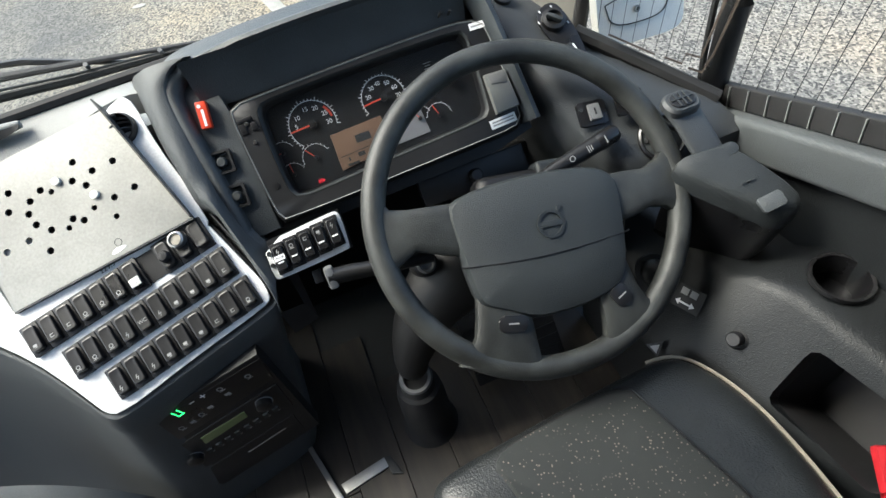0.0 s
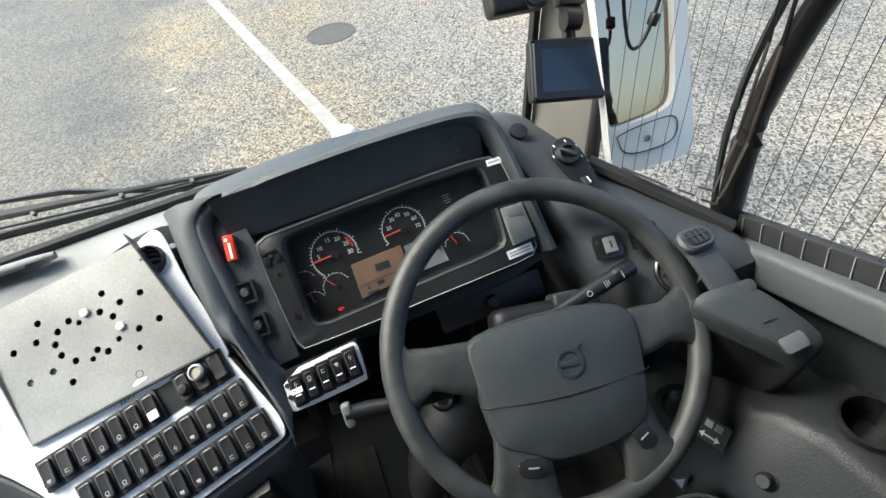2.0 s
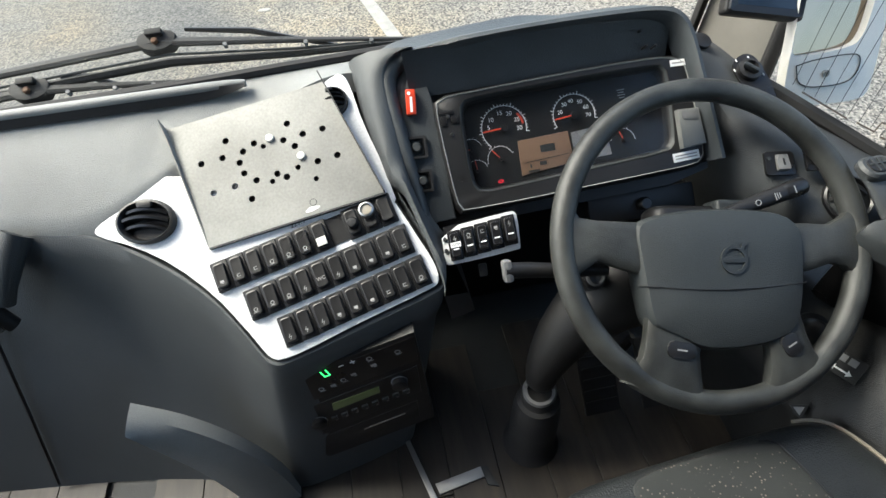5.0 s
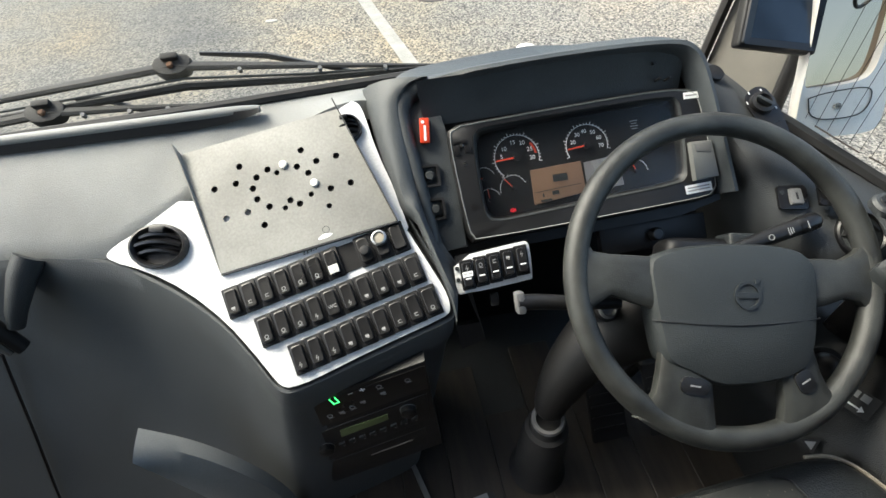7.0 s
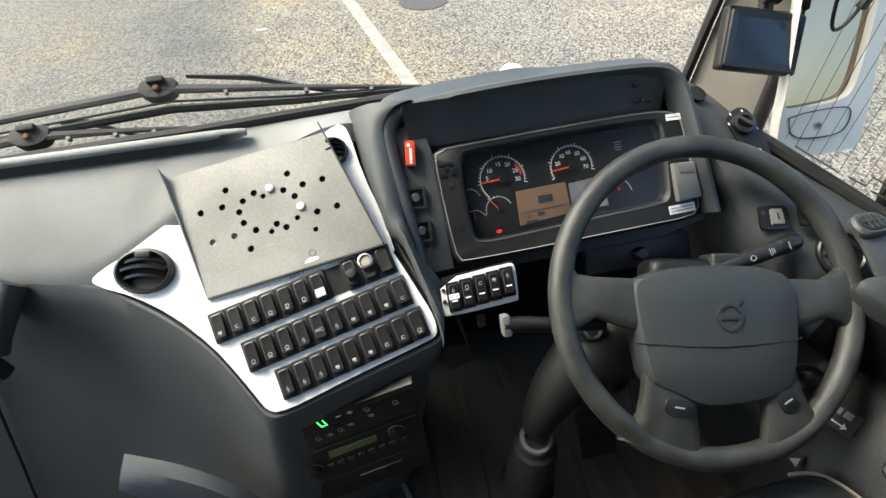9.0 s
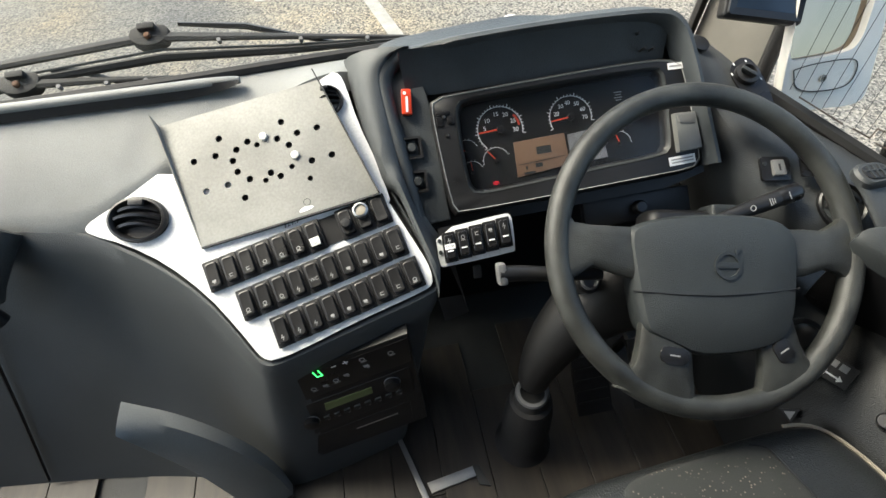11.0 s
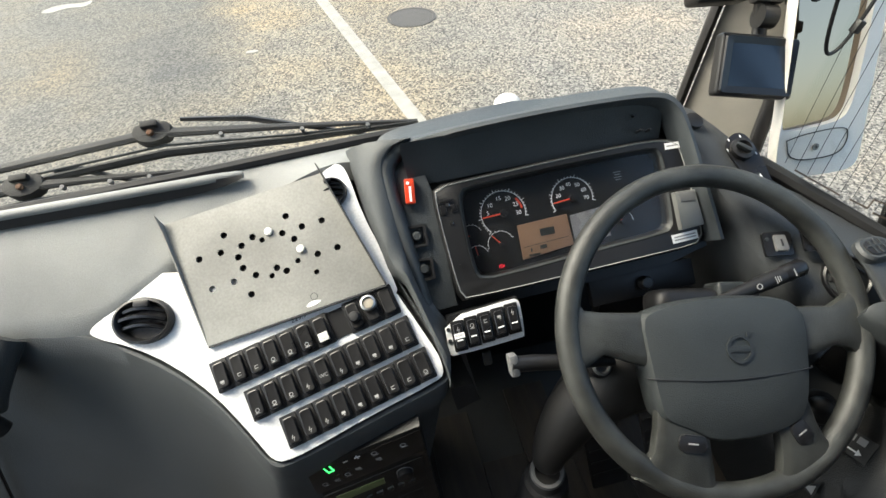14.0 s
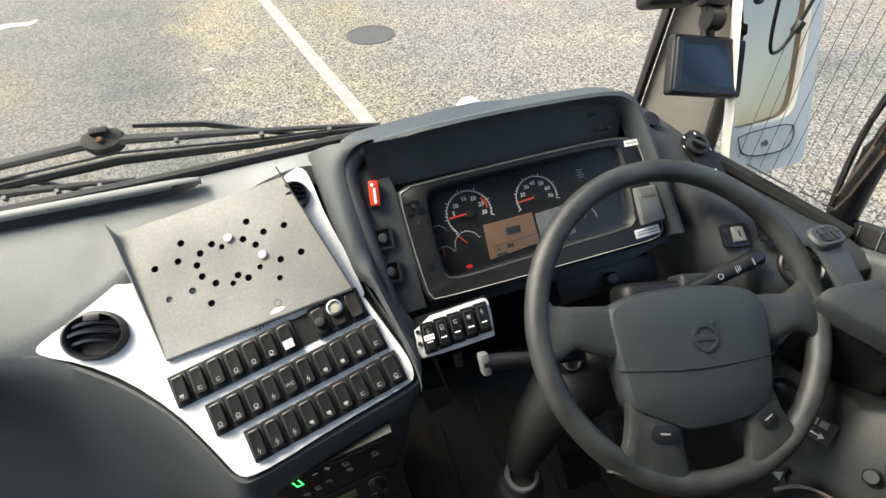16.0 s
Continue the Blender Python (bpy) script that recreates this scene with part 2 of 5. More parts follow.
def axes_m(o, n, u):
    n, u = Vector(n).normalized(), Vector(u)
    u = (u - n * u.dot(n)).normalized()
    return frame_m(o, u, n.cross(u), n)


def chaikin(pts, rounds=2, closed=True):
    pts = [Vector(p) for p in pts]
    for _ in range(rounds):
        out = []
        m = len(pts)
        for i in range(m if closed else m - 1):
            a, b = pts[i], pts[(i + 1) % m]
            out += [a * 0.75 + b * 0.25, a * 0.25 + b * 0.75]
        if not closed:
            out = [pts[0]] + out + [pts[-1]]
        pts = out
    return pts


def prism(pts, z0, z1, m=Matrix(), bevel=0.0, seg=2):
    """An upright slab over the outline pts, its upper rim rounded."""
    bm = bmesh.new()
    lo = [bm.verts.new(m @ Vector((p[0], p[1], z0))) for p in pts]
    hi = [bm.verts.new(m @ Vector((p[0], p[1], z1))) for p in pts]
    k = len(pts)
    top = bm.faces.new(hi)
    bm.faces.new(lo[::-1])
    for i in range(k):
        bm.faces.new((lo[i], lo[(i + 1) % k], hi[(i + 1) % k], hi[i]))
    if bevel:
        bmesh.ops.bevel(bm, geom=list(top.edges), offset=bevel, segments=seg, affect="EDGES", profile=0.6)
    return bm


def rbox(sx, sy, sz, m=Matrix(), r=0.004, seg=2):
    bm = bmesh.new()
    bmesh.ops.create_cube(bm, size=1, matrix=Matrix.Diagonal((sx, sy, sz, 1)))
    if r:
        bmesh.ops.bevel(bm, geom=bm.edges[:], offset=min(r, 0.45 * min(sx, sy, sz)), segments=seg, affect="EDGES", profile=0.6)
    bmesh.ops.transform(bm, matrix=m, verts=bm.verts)
    return bm


def rrect(w, h, r, k=5, cx=0.0, cy=0.0):
    out = []
    for sx, sy, a0 in ((1, 1, 0), (-1, 1, 90), (-1, -1, 180), (1, -1, 270)):
        for i in range(k + 1):
            a = radians(a0 + 90 * i / k)
            out.append((cx + sx * (w / 2 - r) + r * math.cos(a), cy + sy * (h / 2 - r) + r * math.sin(a)))
    return out


def disc(r, z0, z1, m=Matrix(), k=32, bevel=0.0):
    return prism([(r * math.cos(2 * math.pi * i / k), r * math.sin(2 * math.pi * i / k)) for i in range(k)], z0, z1, m, bevel)


def ringmesh(profile, m=Matrix(), k=40, a0=0.0, a1=360.0, closed=True):
    """A profile of (radius, height) turned round the local z axis."""
    bm = bmesh.new()
    full = abs(a1 - a0) >= 359.9
    cols = []
    for i in range(k if full else k + 1):
        a = radians(a0 + (a1 - a0) * i / k)
        cols.append([bm.verts.new(m @ Vector((r * math.cos(a), r * math.sin(a), z))) for r, z in profile])
    for i in range(k):
        p, q = cols[i], cols[(i + 1) % len(cols)]
        for j in range(len(profile) if closed else len(profile) - 1):
            jj = (j + 1) % len(profile)
            bm.faces.new((p[j], q[j], q[jj], p[jj]))
    if closed and not full:
        bm.faces.new(cols[0])
        bm.faces.new(cols[-1][::-1])
    return bm


def sweep(path, radius, k=8, flat=1.0, upv=(0, 0, 1)):
    """A tube along points; radius may be a list. flat squeezes it along the second axis."""
    pts = [Vector(p) for p in path]
    rad = list(radius) if isinstance(radius, (list, tuple)) else [radius, radius]
    rad = [float(q) for q in np.interp(np.linspace(0, 1, len(pts)), np.linspace(0, 1, len(rad)), rad)]
    bm = bmesh.new()
    rings = []
    for i, p in enumerate(pts):
        d = (pts[min(i + 1, len(pts) - 1)] - pts[max(i - 1, 0)]).normalized()
        s = d.cross(Vector(upv))
        s = s.normalized() if s.length > 1e-4 else Vector((1, 0, 0))
        t = s.cross(d)
        rings.append([bm.verts.new(p + rad[i] * (math.cos(2 * math.pi * j / k) * s + flat * math.sin(2 * math.pi * j / k) * t)) for j in range(k)])
    for a, b in zip(rings, rings[1:]):
        for j in range(k):
            bm.faces.new((a[j], a[(j + 1) % k], b[(j + 1) % k], b[j]))
    bm.faces.new(rings[0][::-1])
    bm.faces.new(rings[-1])
    return bm


def loft(rings, closed=True, cap0=False, cap1=False):
    bm = bmesh.new()
    vs = [[bm.verts.new(Vector(p)) for p in r] for r in rings]
    k = len(rings[0])
    for a, b in zip(vs, vs[1:]):
        for j in range(k if closed else k - 1):
            bm.faces.new((a[j], a[(j + 1) % k], b[(j + 1) % k], b[j]))
    if cap0:
        bm.faces.new(vs[0][::-1])
    if cap1:
        bm.faces.new(vs[-1])
    return bm


def shell(bm, depth):
    """Gives a sheet a thickness."""
    bmesh.ops.recalc_face_normals(bm, faces=bm.faces[:])
    bmesh.ops.solidify(bm, geom=bm.faces[:], thickness=depth)
    return bm


def join(*parts):
    out = bmesh.new()
    for b in parts:
        me = bpy.data.meshes.new("tmp")
        b.to_mesh(me)
        b.free()
        out.from_mesh(me)
        bpy.data.meshes.remove(me)
    return out


def word(name, text, size, m, material, parent, extrude=0.0002):
    cu = bpy.data.curves.new(name, "FONT")
    cu.body, cu.size, cu.extrude = text, size, extrude
    cu.align_x, cu.align_y = "CENTER", "CENTER"
    tmp = bpy.data.objects.new(name, cu)
    me = bpy.data.meshes.new_from_object(tmp)
    bpy.data.objects.remove(tmp)
    me.transform(m)
    me.materials.append(material)
    ob = new(name, me)
    ob.parent = parent
    return ob


def at(x, y, z=0.0, rz=0.0):
    return pose(x, y, z, 0, 0, rz)


# local frames of the main surfaces: panel (switch plate), tray, cluster, switch bar, radio face, wheel
FA = frame_m((-0.3938, 0.0811, 0.4999), (0.9733, 0.1160, 0.1979), (-0.2063, 0.8196, 0.5345), (-0.1002, -0.5611, 0.8216))
FB = frame_m((-0.7454, 0.2138, 0.5363), (0.9859, 0.0191, 0.1662), (-0.1067, 0.8368, 0.5371), (-0.1288, -0.5472, 0.8270))
FC = frame_m((-0.1596, 0.2505, 0.6293), (0.9798, -0.0559, 0.0576), (-0.0113, 0.7038, 0.6867), (-0.0817, -0.6967, 0.7127))
FM = frame_m((-0.2589, 0.1072, 0.5194), (0.9259, -0.0410, 0.0504), (0.0372, 0.7750, 0.6991), (-0.0699, -0.6663, 0.7424))
FR = frame_m((-0.6817, 0.0342, 0.448), (0.9487, 0.0, 0.3163), (-0.3148, 0.0949, 0.9444), (-0.03, -0.9955, 0.09))
FW = frame_m((0.0264, 0.0158, 0.5627), (1.0794, -0.1447, -0.1424), (0.2013, 0.8630, 0.6489), (0.0264, -0.6639, 0.8746))


def cut(ob, cutter):
    """Takes the shape of a cutter mesh out of an object."""
    me = bpy.data.meshes.new("cutter")
    bmesh.ops.recalc_face_normals(cutter, faces=cutter.faces[:])
    cutter.to_mesh(me)
    cutter.free()
    tool = new("cutter", me)
    mod = ob.modifiers.new("cut", "BOOLEAN")
    mod.operation, mod.object, mod.solver = "DIFFERENCE", tool, "EXACT"
    bpy.context.view_layer.update()
    done = bpy.data.meshes.new_from_object(ob.evaluated_get(bpy.context.evaluated_depsgraph_get()))
    ob.modifiers.clear()
    ob.data = done
    bpy.data.objects.remove(tool)
    return ob


def F(m, x, y, z=0.0):
    """A place in a local frame, given in millimetres."""
    return m @ Vector((x / 1000, y / 1000, z / 1000))


# ---- outside ----
GZ = -1.1
bm = bmesh.new()
bmesh.ops.create_grid(bm, x_segments=40, y_segments=40, size=120, matrix=pose(0, 30, GZ))
tagged(link("ground", bm, ASPHALT), "worn brown-grey asphalt of a parking yard", "ground", kind="structure")
a, b = Vector((0.50, 1.4)), Vector((-2.28, 16.0))
d = (b - a).normalized()
s = Vector((d.y, -d.x)) * 0.065
tagged(link("parking_line", prism([a + s, b + s, b - s, a - s], GZ, GZ + 0.004), ROADPAINT), "worn white painted line on the asphalt", "road marking", kind="structure")
man = thing("manhole_cover", "round cast iron cover set in the asphalt", "manhole cover")
part("frame", ringmesh([(0.275, GZ), (0.275, GZ + 0.006), (0.245, GZ + 0.006), (0.245, GZ)], at(0.47, 5.6)), IRON, man)
part("lid", disc(0.24, GZ, GZ + 0.005, at(0.47, 5.6), 40), IRON, man)
pebble = link("paint_blob", disc(0.05, GZ, GZ + 0.006, at(-1.28, 5.3) @ Matrix.Diagonal((1.3, 0.8, 1, 1)), 14, 0.002), ROADPAINT)
tagged(pebble, "small white blob of paint on the asphalt", "paint spot")
blob = link("paint_patch", prism(chaikin([(-0.3, -0.1), (-0.1, 0.12), (0.2, 0.05), (0.32, 0.16), (0.3, -0.12), (0.0, -0.05), (-0.12, -0.2)]), GZ, GZ + 0.004, at(-3.66, 7.5)), ROADPAINT)
tagged(blob, "splash of white paint on the asphalt", "paint spot")

# ---- shell of the coach ----
bm = rbox(2.3, 0.05, 1.6, pose(-1.05, 0.515, -0.20), 0.01)
tagged(link("wall_front", bm, GREY), "front panel of the coach below the windscreen", "wall", kind="structure")
# ceiling and walls out of view, added to limit the light inside
tagged(link("ceiling", rbox(2.9, 5.4, 0.06, pose(-0.75, -2.4, 2.25), 0.01), CEIL), "unseen grey ceiling, kept dark to cut bounced light", "ceiling", kind="structure")
tagged(link("wall_back", rbox(2.9, 0.06, 2.4, pose(-0.75, -5.05, 1.02), 0.01), CEIL), "unseen back wall that closes the coach to light", "wall", kind="structure")
# the rear boxes fill most of each window band to block light
lw = join(rbox(0.06, 5.3, 0.75, pose(-2.15, -2.35, 0.2), 0.01), rbox(0.06, 3.6, 1.5, pose(-2.15, -3.2, 1.2), 0.01), rbox(0.06, 5.3, 0.3, pose(-2.15, -2.35, 2.07), 0.01))
tagged(link("wall_left", lw, CEIL), "unseen side lining, its window band mostly closed against light", "wall", kind="structure")
rw = join(rbox(0.06, 4.4, 0.75, pose(0.52, -2.85, 0.3), 0.01), rbox(0.06, 4.4, 0.3, pose(0.52, -2.85, 2.07), 0.01), rbox(0.06, 3.6, 1.6, pose(0.52, -3.2, 1.2), 0.01))
tagged(link("wall_right", rw, CEIL), "unseen side lining, closed against light behind the driver's window", "wall", kind="structure")
tagged(link("floor", rbox(2.7, 5.5, 0.05, pose(-0.8, -2.3, -0.035), 0), DARK), "dark underlay below the plank flooring", "floor", kind="structure")

# windscreen, a bonded curved pane, and its black edge
rows = []
for z, y in ((0.60, 0.495), (0.95, 0.47), (1.3, 0.43), (1.7, 0.37), (2.25, 0.27)):
    rows.append([(x, y + 0.02 - 0.05 * max(0, abs(x + 0.75) - 0.6) ** 2, z) for x in [-2.1 + 0.145 * i for i in range(17)]])
ws = link("window_front", loft(rows, closed=False), GLASS)
tagged(ws, "large curved clear windscreen", "windscreen", kind="structure")
ws.visible_shadow = False

# ---- left console ----
K_TOP = [Vector((-1.95, .34, .585)), Vector((-1.30, .298, .575)), Vector((-1.08, .288, .575))]
K_TOP += [F(FA, x, y, -3) for x, y in ((-500, 296), (-442, 240), (-394, 186), (-349, 118), (-323, 55), (-307, 8), (-298, -14), (-276, -25), (-135, -17), (-8, -12), (9, -5), (16, 20), (15, 45), (8, 90), (-6, 180))]
K_FOOT = [(-1.95, .20, 0), (-1.30, .12, 0), (-1.10, .095, 0), (-.95, .065, 0), (-.89, .045, 0), (-.85, .035, 0), (-.81, .024, 0), (-.78, .012, 0), (-.755, .005, 0), (-.735, 0, 0), (-.70, 0, 0), (-.60, .02, 0),
          (-.50, .045, 0), (-.485, .055, 0), (-.475, .075, 0), (-.47, .10, 0), (-.47, .16, 0), (-.47, .28, 0)]
ct, cf = chaikin(K_TOP, 2, False), chaikin(K_FOOT, 2, False)
na = FA.col[2].to_3d()
inner = [p + Vector((0.0, 0.03, 0.0)) - na * 0.012 for p in ct]
lip = [p + na * 0.004 + Vector((0, 0.008, 0)) for p in ct]
low1 = [p + (q - p) * 0.05 + Vector((0, -0.006, -0.008)) for p, q in zip(ct, cf)]
low2 = [p + (q - p) * 0.16 + Vector((0, 0.006, 0)) for p, q in zip(ct, cf)]
mid = [p + (q - p) * 0.5 for p, q in zip(ct, cf)]
dashboard = thing("dashboard", "dark grey grained coach dashboard with console and instrument hood", "dashboard")
part("console", loft([inner, lip, ct, low1, low2, mid, cf], closed=False), CONSOLE, dashboard)

# switch plate, white painted metal on the sloped top
outline = [(-326, 352), (-430, 320), (-474, 312), (-493, 303), (-488, 290), (-436, 251), (-385, 196), (-340, 123), (-314, 59), (-299, 16), (-292, -4), (-277, -15), (-235, -15), (-135, -7), (-12, -2), (3, 3), (7, 20), (7, 40), (-1, 85), (-17, 172), (-90, 182)]
plate = thing("switch_plate", "white painted metal plate carrying three rows of switches", "switch panel")
oo = chaikin([(x / 1000, y / 1000) for x, y in outline], 1)
cut(part("panel", prism(oo, 0.0, 0.004, FA, 0.0015), WHITEPL, plate), disc(0.037, -0.05, 0.05, FA @ at(-0.404, 0.282, 0.004, -22) @ Matrix.Diagonal((1.14, 0.86, 1, 1)), 36))
part("edge_strip", prism(chaikin([(0.25, -0.03), (0.314, -0.034), (0.308, 0.054), (0.296, 0.130), (0.293, 0.200), (0.289, 0.222), (0.274, 0.230), (0.21, 0.20)], 1), 0.002, 0.006, FB, 0.001), WHITEPL, plate)
part("backing", prism([(x * 1.015 + 0.004, y * 1.02 - 0.004) for x, y in oo], -0.03, -0.002, FA), BLACK, plate)


def rocker(m, w, h, face=GLOSSK, name="switch", parent=None, tilt=-7):
    """One rocker switch in its bezel; returns the bezel."""
    bez = part("switch_bezel", prism(rrect(w, h, 0.002, 3), 0.0, 0.0065, m, 0.0008), BLACK, parent)
    km = m @ pose(0, 0, 0.0062, tilt, 0, 0)
    outline_ = rrect(w * 0.70, h * 0.80, w * 0.16, 4)
    rings = [[km @ Vector((p[0] * f_, p[1] * g_, z_)) for p in outline_] for f_, g_, z_ in ((1.0, 1.0, -0.003), (1.0, 1.0, 0.004), (0.95, 0.975, 0.0062), (0.84, 0.92, 0.0068), (0.74, 0.86, 0.0066), (0.3, 0.5, 0.0066))]
    k = part("rocker", loft(rings, cap1=True), face, bez)
    return bez, k


def icon(m, kind, parent):
    """A small worn print on a switch."""
    s_ = 0.0031
    bits = []
    if kind % 4 == 0:
        bits = [rbox(2 * s_, 1.3 * s_, 0.0003, m, 0), rbox(1.2 * s_, 0.3 * s_, 0.0003, m @ at(0.3 * s_, -1.1 * s_), 0)]
    elif kind % 4 == 1:
        bits = [rbox(0.35 * s_, 2 * s_, 0.0003, m @ at(-0.3 * s_, 0.5 * s_, 0, -25), 0), rbox(0.35 * s_, 2 * s_, 0.0003, m @ at(0.3 * s_, -0.6 * s_, 0, -25), 0), rbox(1.2 * s_, 0.3 * s_, 0.0003, m, 0)]
    elif kind % 4 == 2:
        bits = [ringmesh([(1.1 * s_, 0), (1.1 * s_, 0.0003), (0.75 * s_, 0.0003), (0.75 * s_, 0)], m, 12), rbox(2.4 * s_, 0.3 * s_, 0.0003, m @ at(0, -1.4 * s_), 0)]
    else:
        bits = [rbox(1.9 * s_, 0.35 * s_, 0.0003, m @ at(0, 0.7 * s_), 0), rbox(0.35 * s_, 1.6 * s_, 0.0003, m @ at(-0.7 * s_, 0), 0), rbox(1.9 * s_, 0.35 * s_, 0.0003, m @ at(0, -0.7 * s_), 0)]
    return part("print", join(*bits), GREYPRINT, parent)


def switch_row(x0, y0, x1, y1, count, special):
    for i in range(count):
        t = (i + 0.5) / count
        w = (x1 - x0) / count / 1000
        m = FA @ at((x0 + (x1 - x0) * t) / 1000, (y0 + (y1 - y0) * t) / 1000, 0.003)
        what = special.get(i, "")
        if what == "hole":
            part("empty_slot", join(rbox(0.0035, 0.048, 0.005, m @ at(-w / 2 + 0.001, 0, 0), 0.001), prism(rrect(w, 0.046, 0.002, 2), -0.001, 0.0022, m)), BLACK, plate, "empty black switch opening")
            continue
        bez, k = rocker(m, w * 0.985, 0.051, parent=plate)
        top = m @ pose(0, 0, 0.0128, -7, 0, 0)
        if what == "round":
            part("button", ringmesh([(0.009, 0.0), (0.009, 0.010), (0.007, 0.014), (0.002, 0.0155), (0, 0.0155)], top @ at(0, -0.003, -0.004), 20, closed=False), RUBBER, bez, "dark rubber push button")
        elif what == "ring":
            part("button", join(ringmesh([(0.0125, 0.0), (0.0125, 0.012), (0.0095, 0.014), (0.0085, 0.010)], top @ at(0, 0.008, -0.003), 28, closed=False)), ALU, bez, "chrome-ringed push button")
            part("button_face", disc(0.009, 0, 0.011, top @ at(0, 0.008, -0.003), 20, 0.002), PIPING, bez)
        elif what == "blank":
            pass
        elif what == "white":
            part("lit_label", rbox(0.016, 0.014, 0.003, top @ at(0, -0.011, 0.0002), 0.001), LITWHITE, bez, "white lit label")
            part("print", ringmesh([(0.004, 0.0018), (0.004, 0.0022), (0.003, 0.0022), (0.003, 0.0018)], top @ at(0, -0.011), 12), GREYPRINT, bez)
        elif what:
            word("print", what, 0.0085, top @ at(0, -0.006), GREYPRINT, bez)
        else:
            icon(top @ at(0, -0.011, 0.0008), (i * 7 + count) % 11, bez)


switch_row(-331, 148, -18, 146, 11, {6: "white", 7: "hole", 8: "round", 9: "ring", 10: "blank", 0: ""})
switch_row(-296, 85, -13, 88, 10, {4: "WC"})
switch_row(-260, 24, -7, 31, 9, {})


def round_vent(m, r, parent_label):
    v = thing("air_vent", parent_label, "air vent")
    part("ring", ringmesh([(r, 0.0), (r, 0.006), (r * 0.95, 0.010), (r * 0.88, 0.011), (r * 0.80, 0.006), (r * 0.78, -0.02), (r * 0.9, -0.02)], m, 40), BLACK, v)
    part("cup", ringmesh([(r * 0.8, 0.0), (r * 0.66, -0.024), (0.0, -0.028)], m, 28, closed=False), VENTK, v)
    for off, rise in ((-0.42, 0.003), (0.02, 0.008), (0.46, 0.005)):
        half = r * 0.76 * math.sqrt(1 - off * off)
        rings = []
        for j in range(11):
            t = j / 5 - 1
            x, y = half * t, off * r * 0.8 + 0.16 * r * (1 - t * t)
            top = rise + 0.006 * (1 - t * t)
            rings.append([m @ Vector(p) for p in ((x, y - 0.12 * r, top - 0.010), (x, y - 0.06 * r, top), (x, y + 0.05 * r, top + 0.001), (x, y + 0.13 * r, top - 0.004), (x, y + 0.05 * r, top - 0.014))])
        part("slat", loft(rings, cap0=True, cap1=True), GLOSSK, v)
    part("tab", rbox(r * 0.5, r * 0.3, 0.008, m @ at(0.0, r * 0.72, 0.012), 0.003), BLACK, v)
    return v


round_vent(FA @ at(-0.404, 0.282, 0.004, -22) @ Matrix.Diagonal((1.14, 0.86, 1, 1)), 0.044, "round black air vent with curved slats on the white plate")
round_vent(FB @ at(0.258, 0.180, 0.006), 0.026, "small round black air vent half hidden by the steel tray")

# bare steel tray with drilled holes, bolted over the plate
tray = thing("steel_tray", "bare steel bracket tray with drilled holes and upturned edges", "tray")
tm = FB @ pose(0, 0, 0.016)
tr_out = [(-0.001, -0.002), (0.299, 0.0), (0.253, 0.215), (-0.026, 0.217)]
tp = part("sheet", prism(tr_out, 0, 0.003, tm), STEEL, tray)
HOLES = [(175, 163), (230, 136), (196, 137), (68, 166), (113, 147), (127, 137), (162, 137), (178, 121), (92, 139), (56, 139), (19, 140), (82, 122),
         (85, 102), (28, 85), (65, 85), (102, 84), (127, 74), (138, 84), (152, 74), (174, 84), (208, 84), (242, 84), (198, 56), (87, 56)]
holes = join(*[disc(0.0056 if x not in (198, 127, 174) else 0.0046, -0.01, 0.02, tm @ at(x / 1000, y / 1000), 14) for x, y in HOLES])
cut(tp, holes)
# right flange: its shaded inner face is put into the dark colour
part("flange", prism([(0, 0), (0.219, 0.0), (0.232, 0.022), (0.20, 0.020), (0.0, 0.012)], -0.001, 0.0012, tm @ frame_m((0.299, 0, 0), Vector((-0.209, 0.978, 0)), (0, 0, 1), Vector((0.978, 0.209, 0)))), SHADE_STEEL, tray, "upturned steel edge, coloured dark for its shade")
part("flange", prism([(0, 0), (0.219, 0.0), (0.232, 0.022), (0.20, 0.014), (0.0, 0.003)], -0.001, 0.001, tm @ frame_m((-0.001, 0, 0), Vector((-0.114, 0.9935, 0)), (0, 0, 1), Vector((0.9935, 0.114, 0)))), STEEL, tray, "upturned steel edge")
# shade below the front edge, painted as a dark strip
part("front_fold", prism([(-0.001, -0.0025), (0.299, -0.0005), (0.299, -0.003), (-0.001, -0.005)], -0.006, 0.003, tm), DARK, tray, "folded front edge coloured dark for its shade")
# added black sheet that stands for the shade seen through the holes
part("underlay", prism([(0.012, 0.012), (0.285, 0.012), (0.242, 0.205), (-0.014, 0.205)], -0.006, -0.003, tm), BLACK, tray)
part("spacer", disc(0.012, -0.06, 0.0, tm @ at(0.141, 0.147), 14), BLACK, tray)
part("spacer", disc(0.012, -0.045, 0.0, tm @ at(0.184, 0.101), 14), BLACK, tray)
for x, y in ((141, 147), (184, 101)):
    part("bolt", disc(0.0068, 0.003, 0.0075, tm @ at(x / 1000, y / 1000), 16, 0.0015), LITWHITE, tray, "pale domed bolt head")
part("paint_mark", prism(chaikin([(-0.014, -0.004), (-0.004, 0.004), (0.008, 0.003), (0.016, 0.0), (0.004, -0.004)]), 0.003, 0.0036, tm @ at(0.178, 0.009)), WHITE, tray, "scraped white paint residue")
part("stamp", ringmesh([(0.006, 0.003), (0.006, 0.0034), (0.0052, 0.0034), (0.0052, 0.003)], tm @ at(0.183, 0.019), 18), DARK, tray)
word("mark", "z29.9", 0.012, FA @ at(-0.174, 0.182, 0.0045), BLACK, plate)

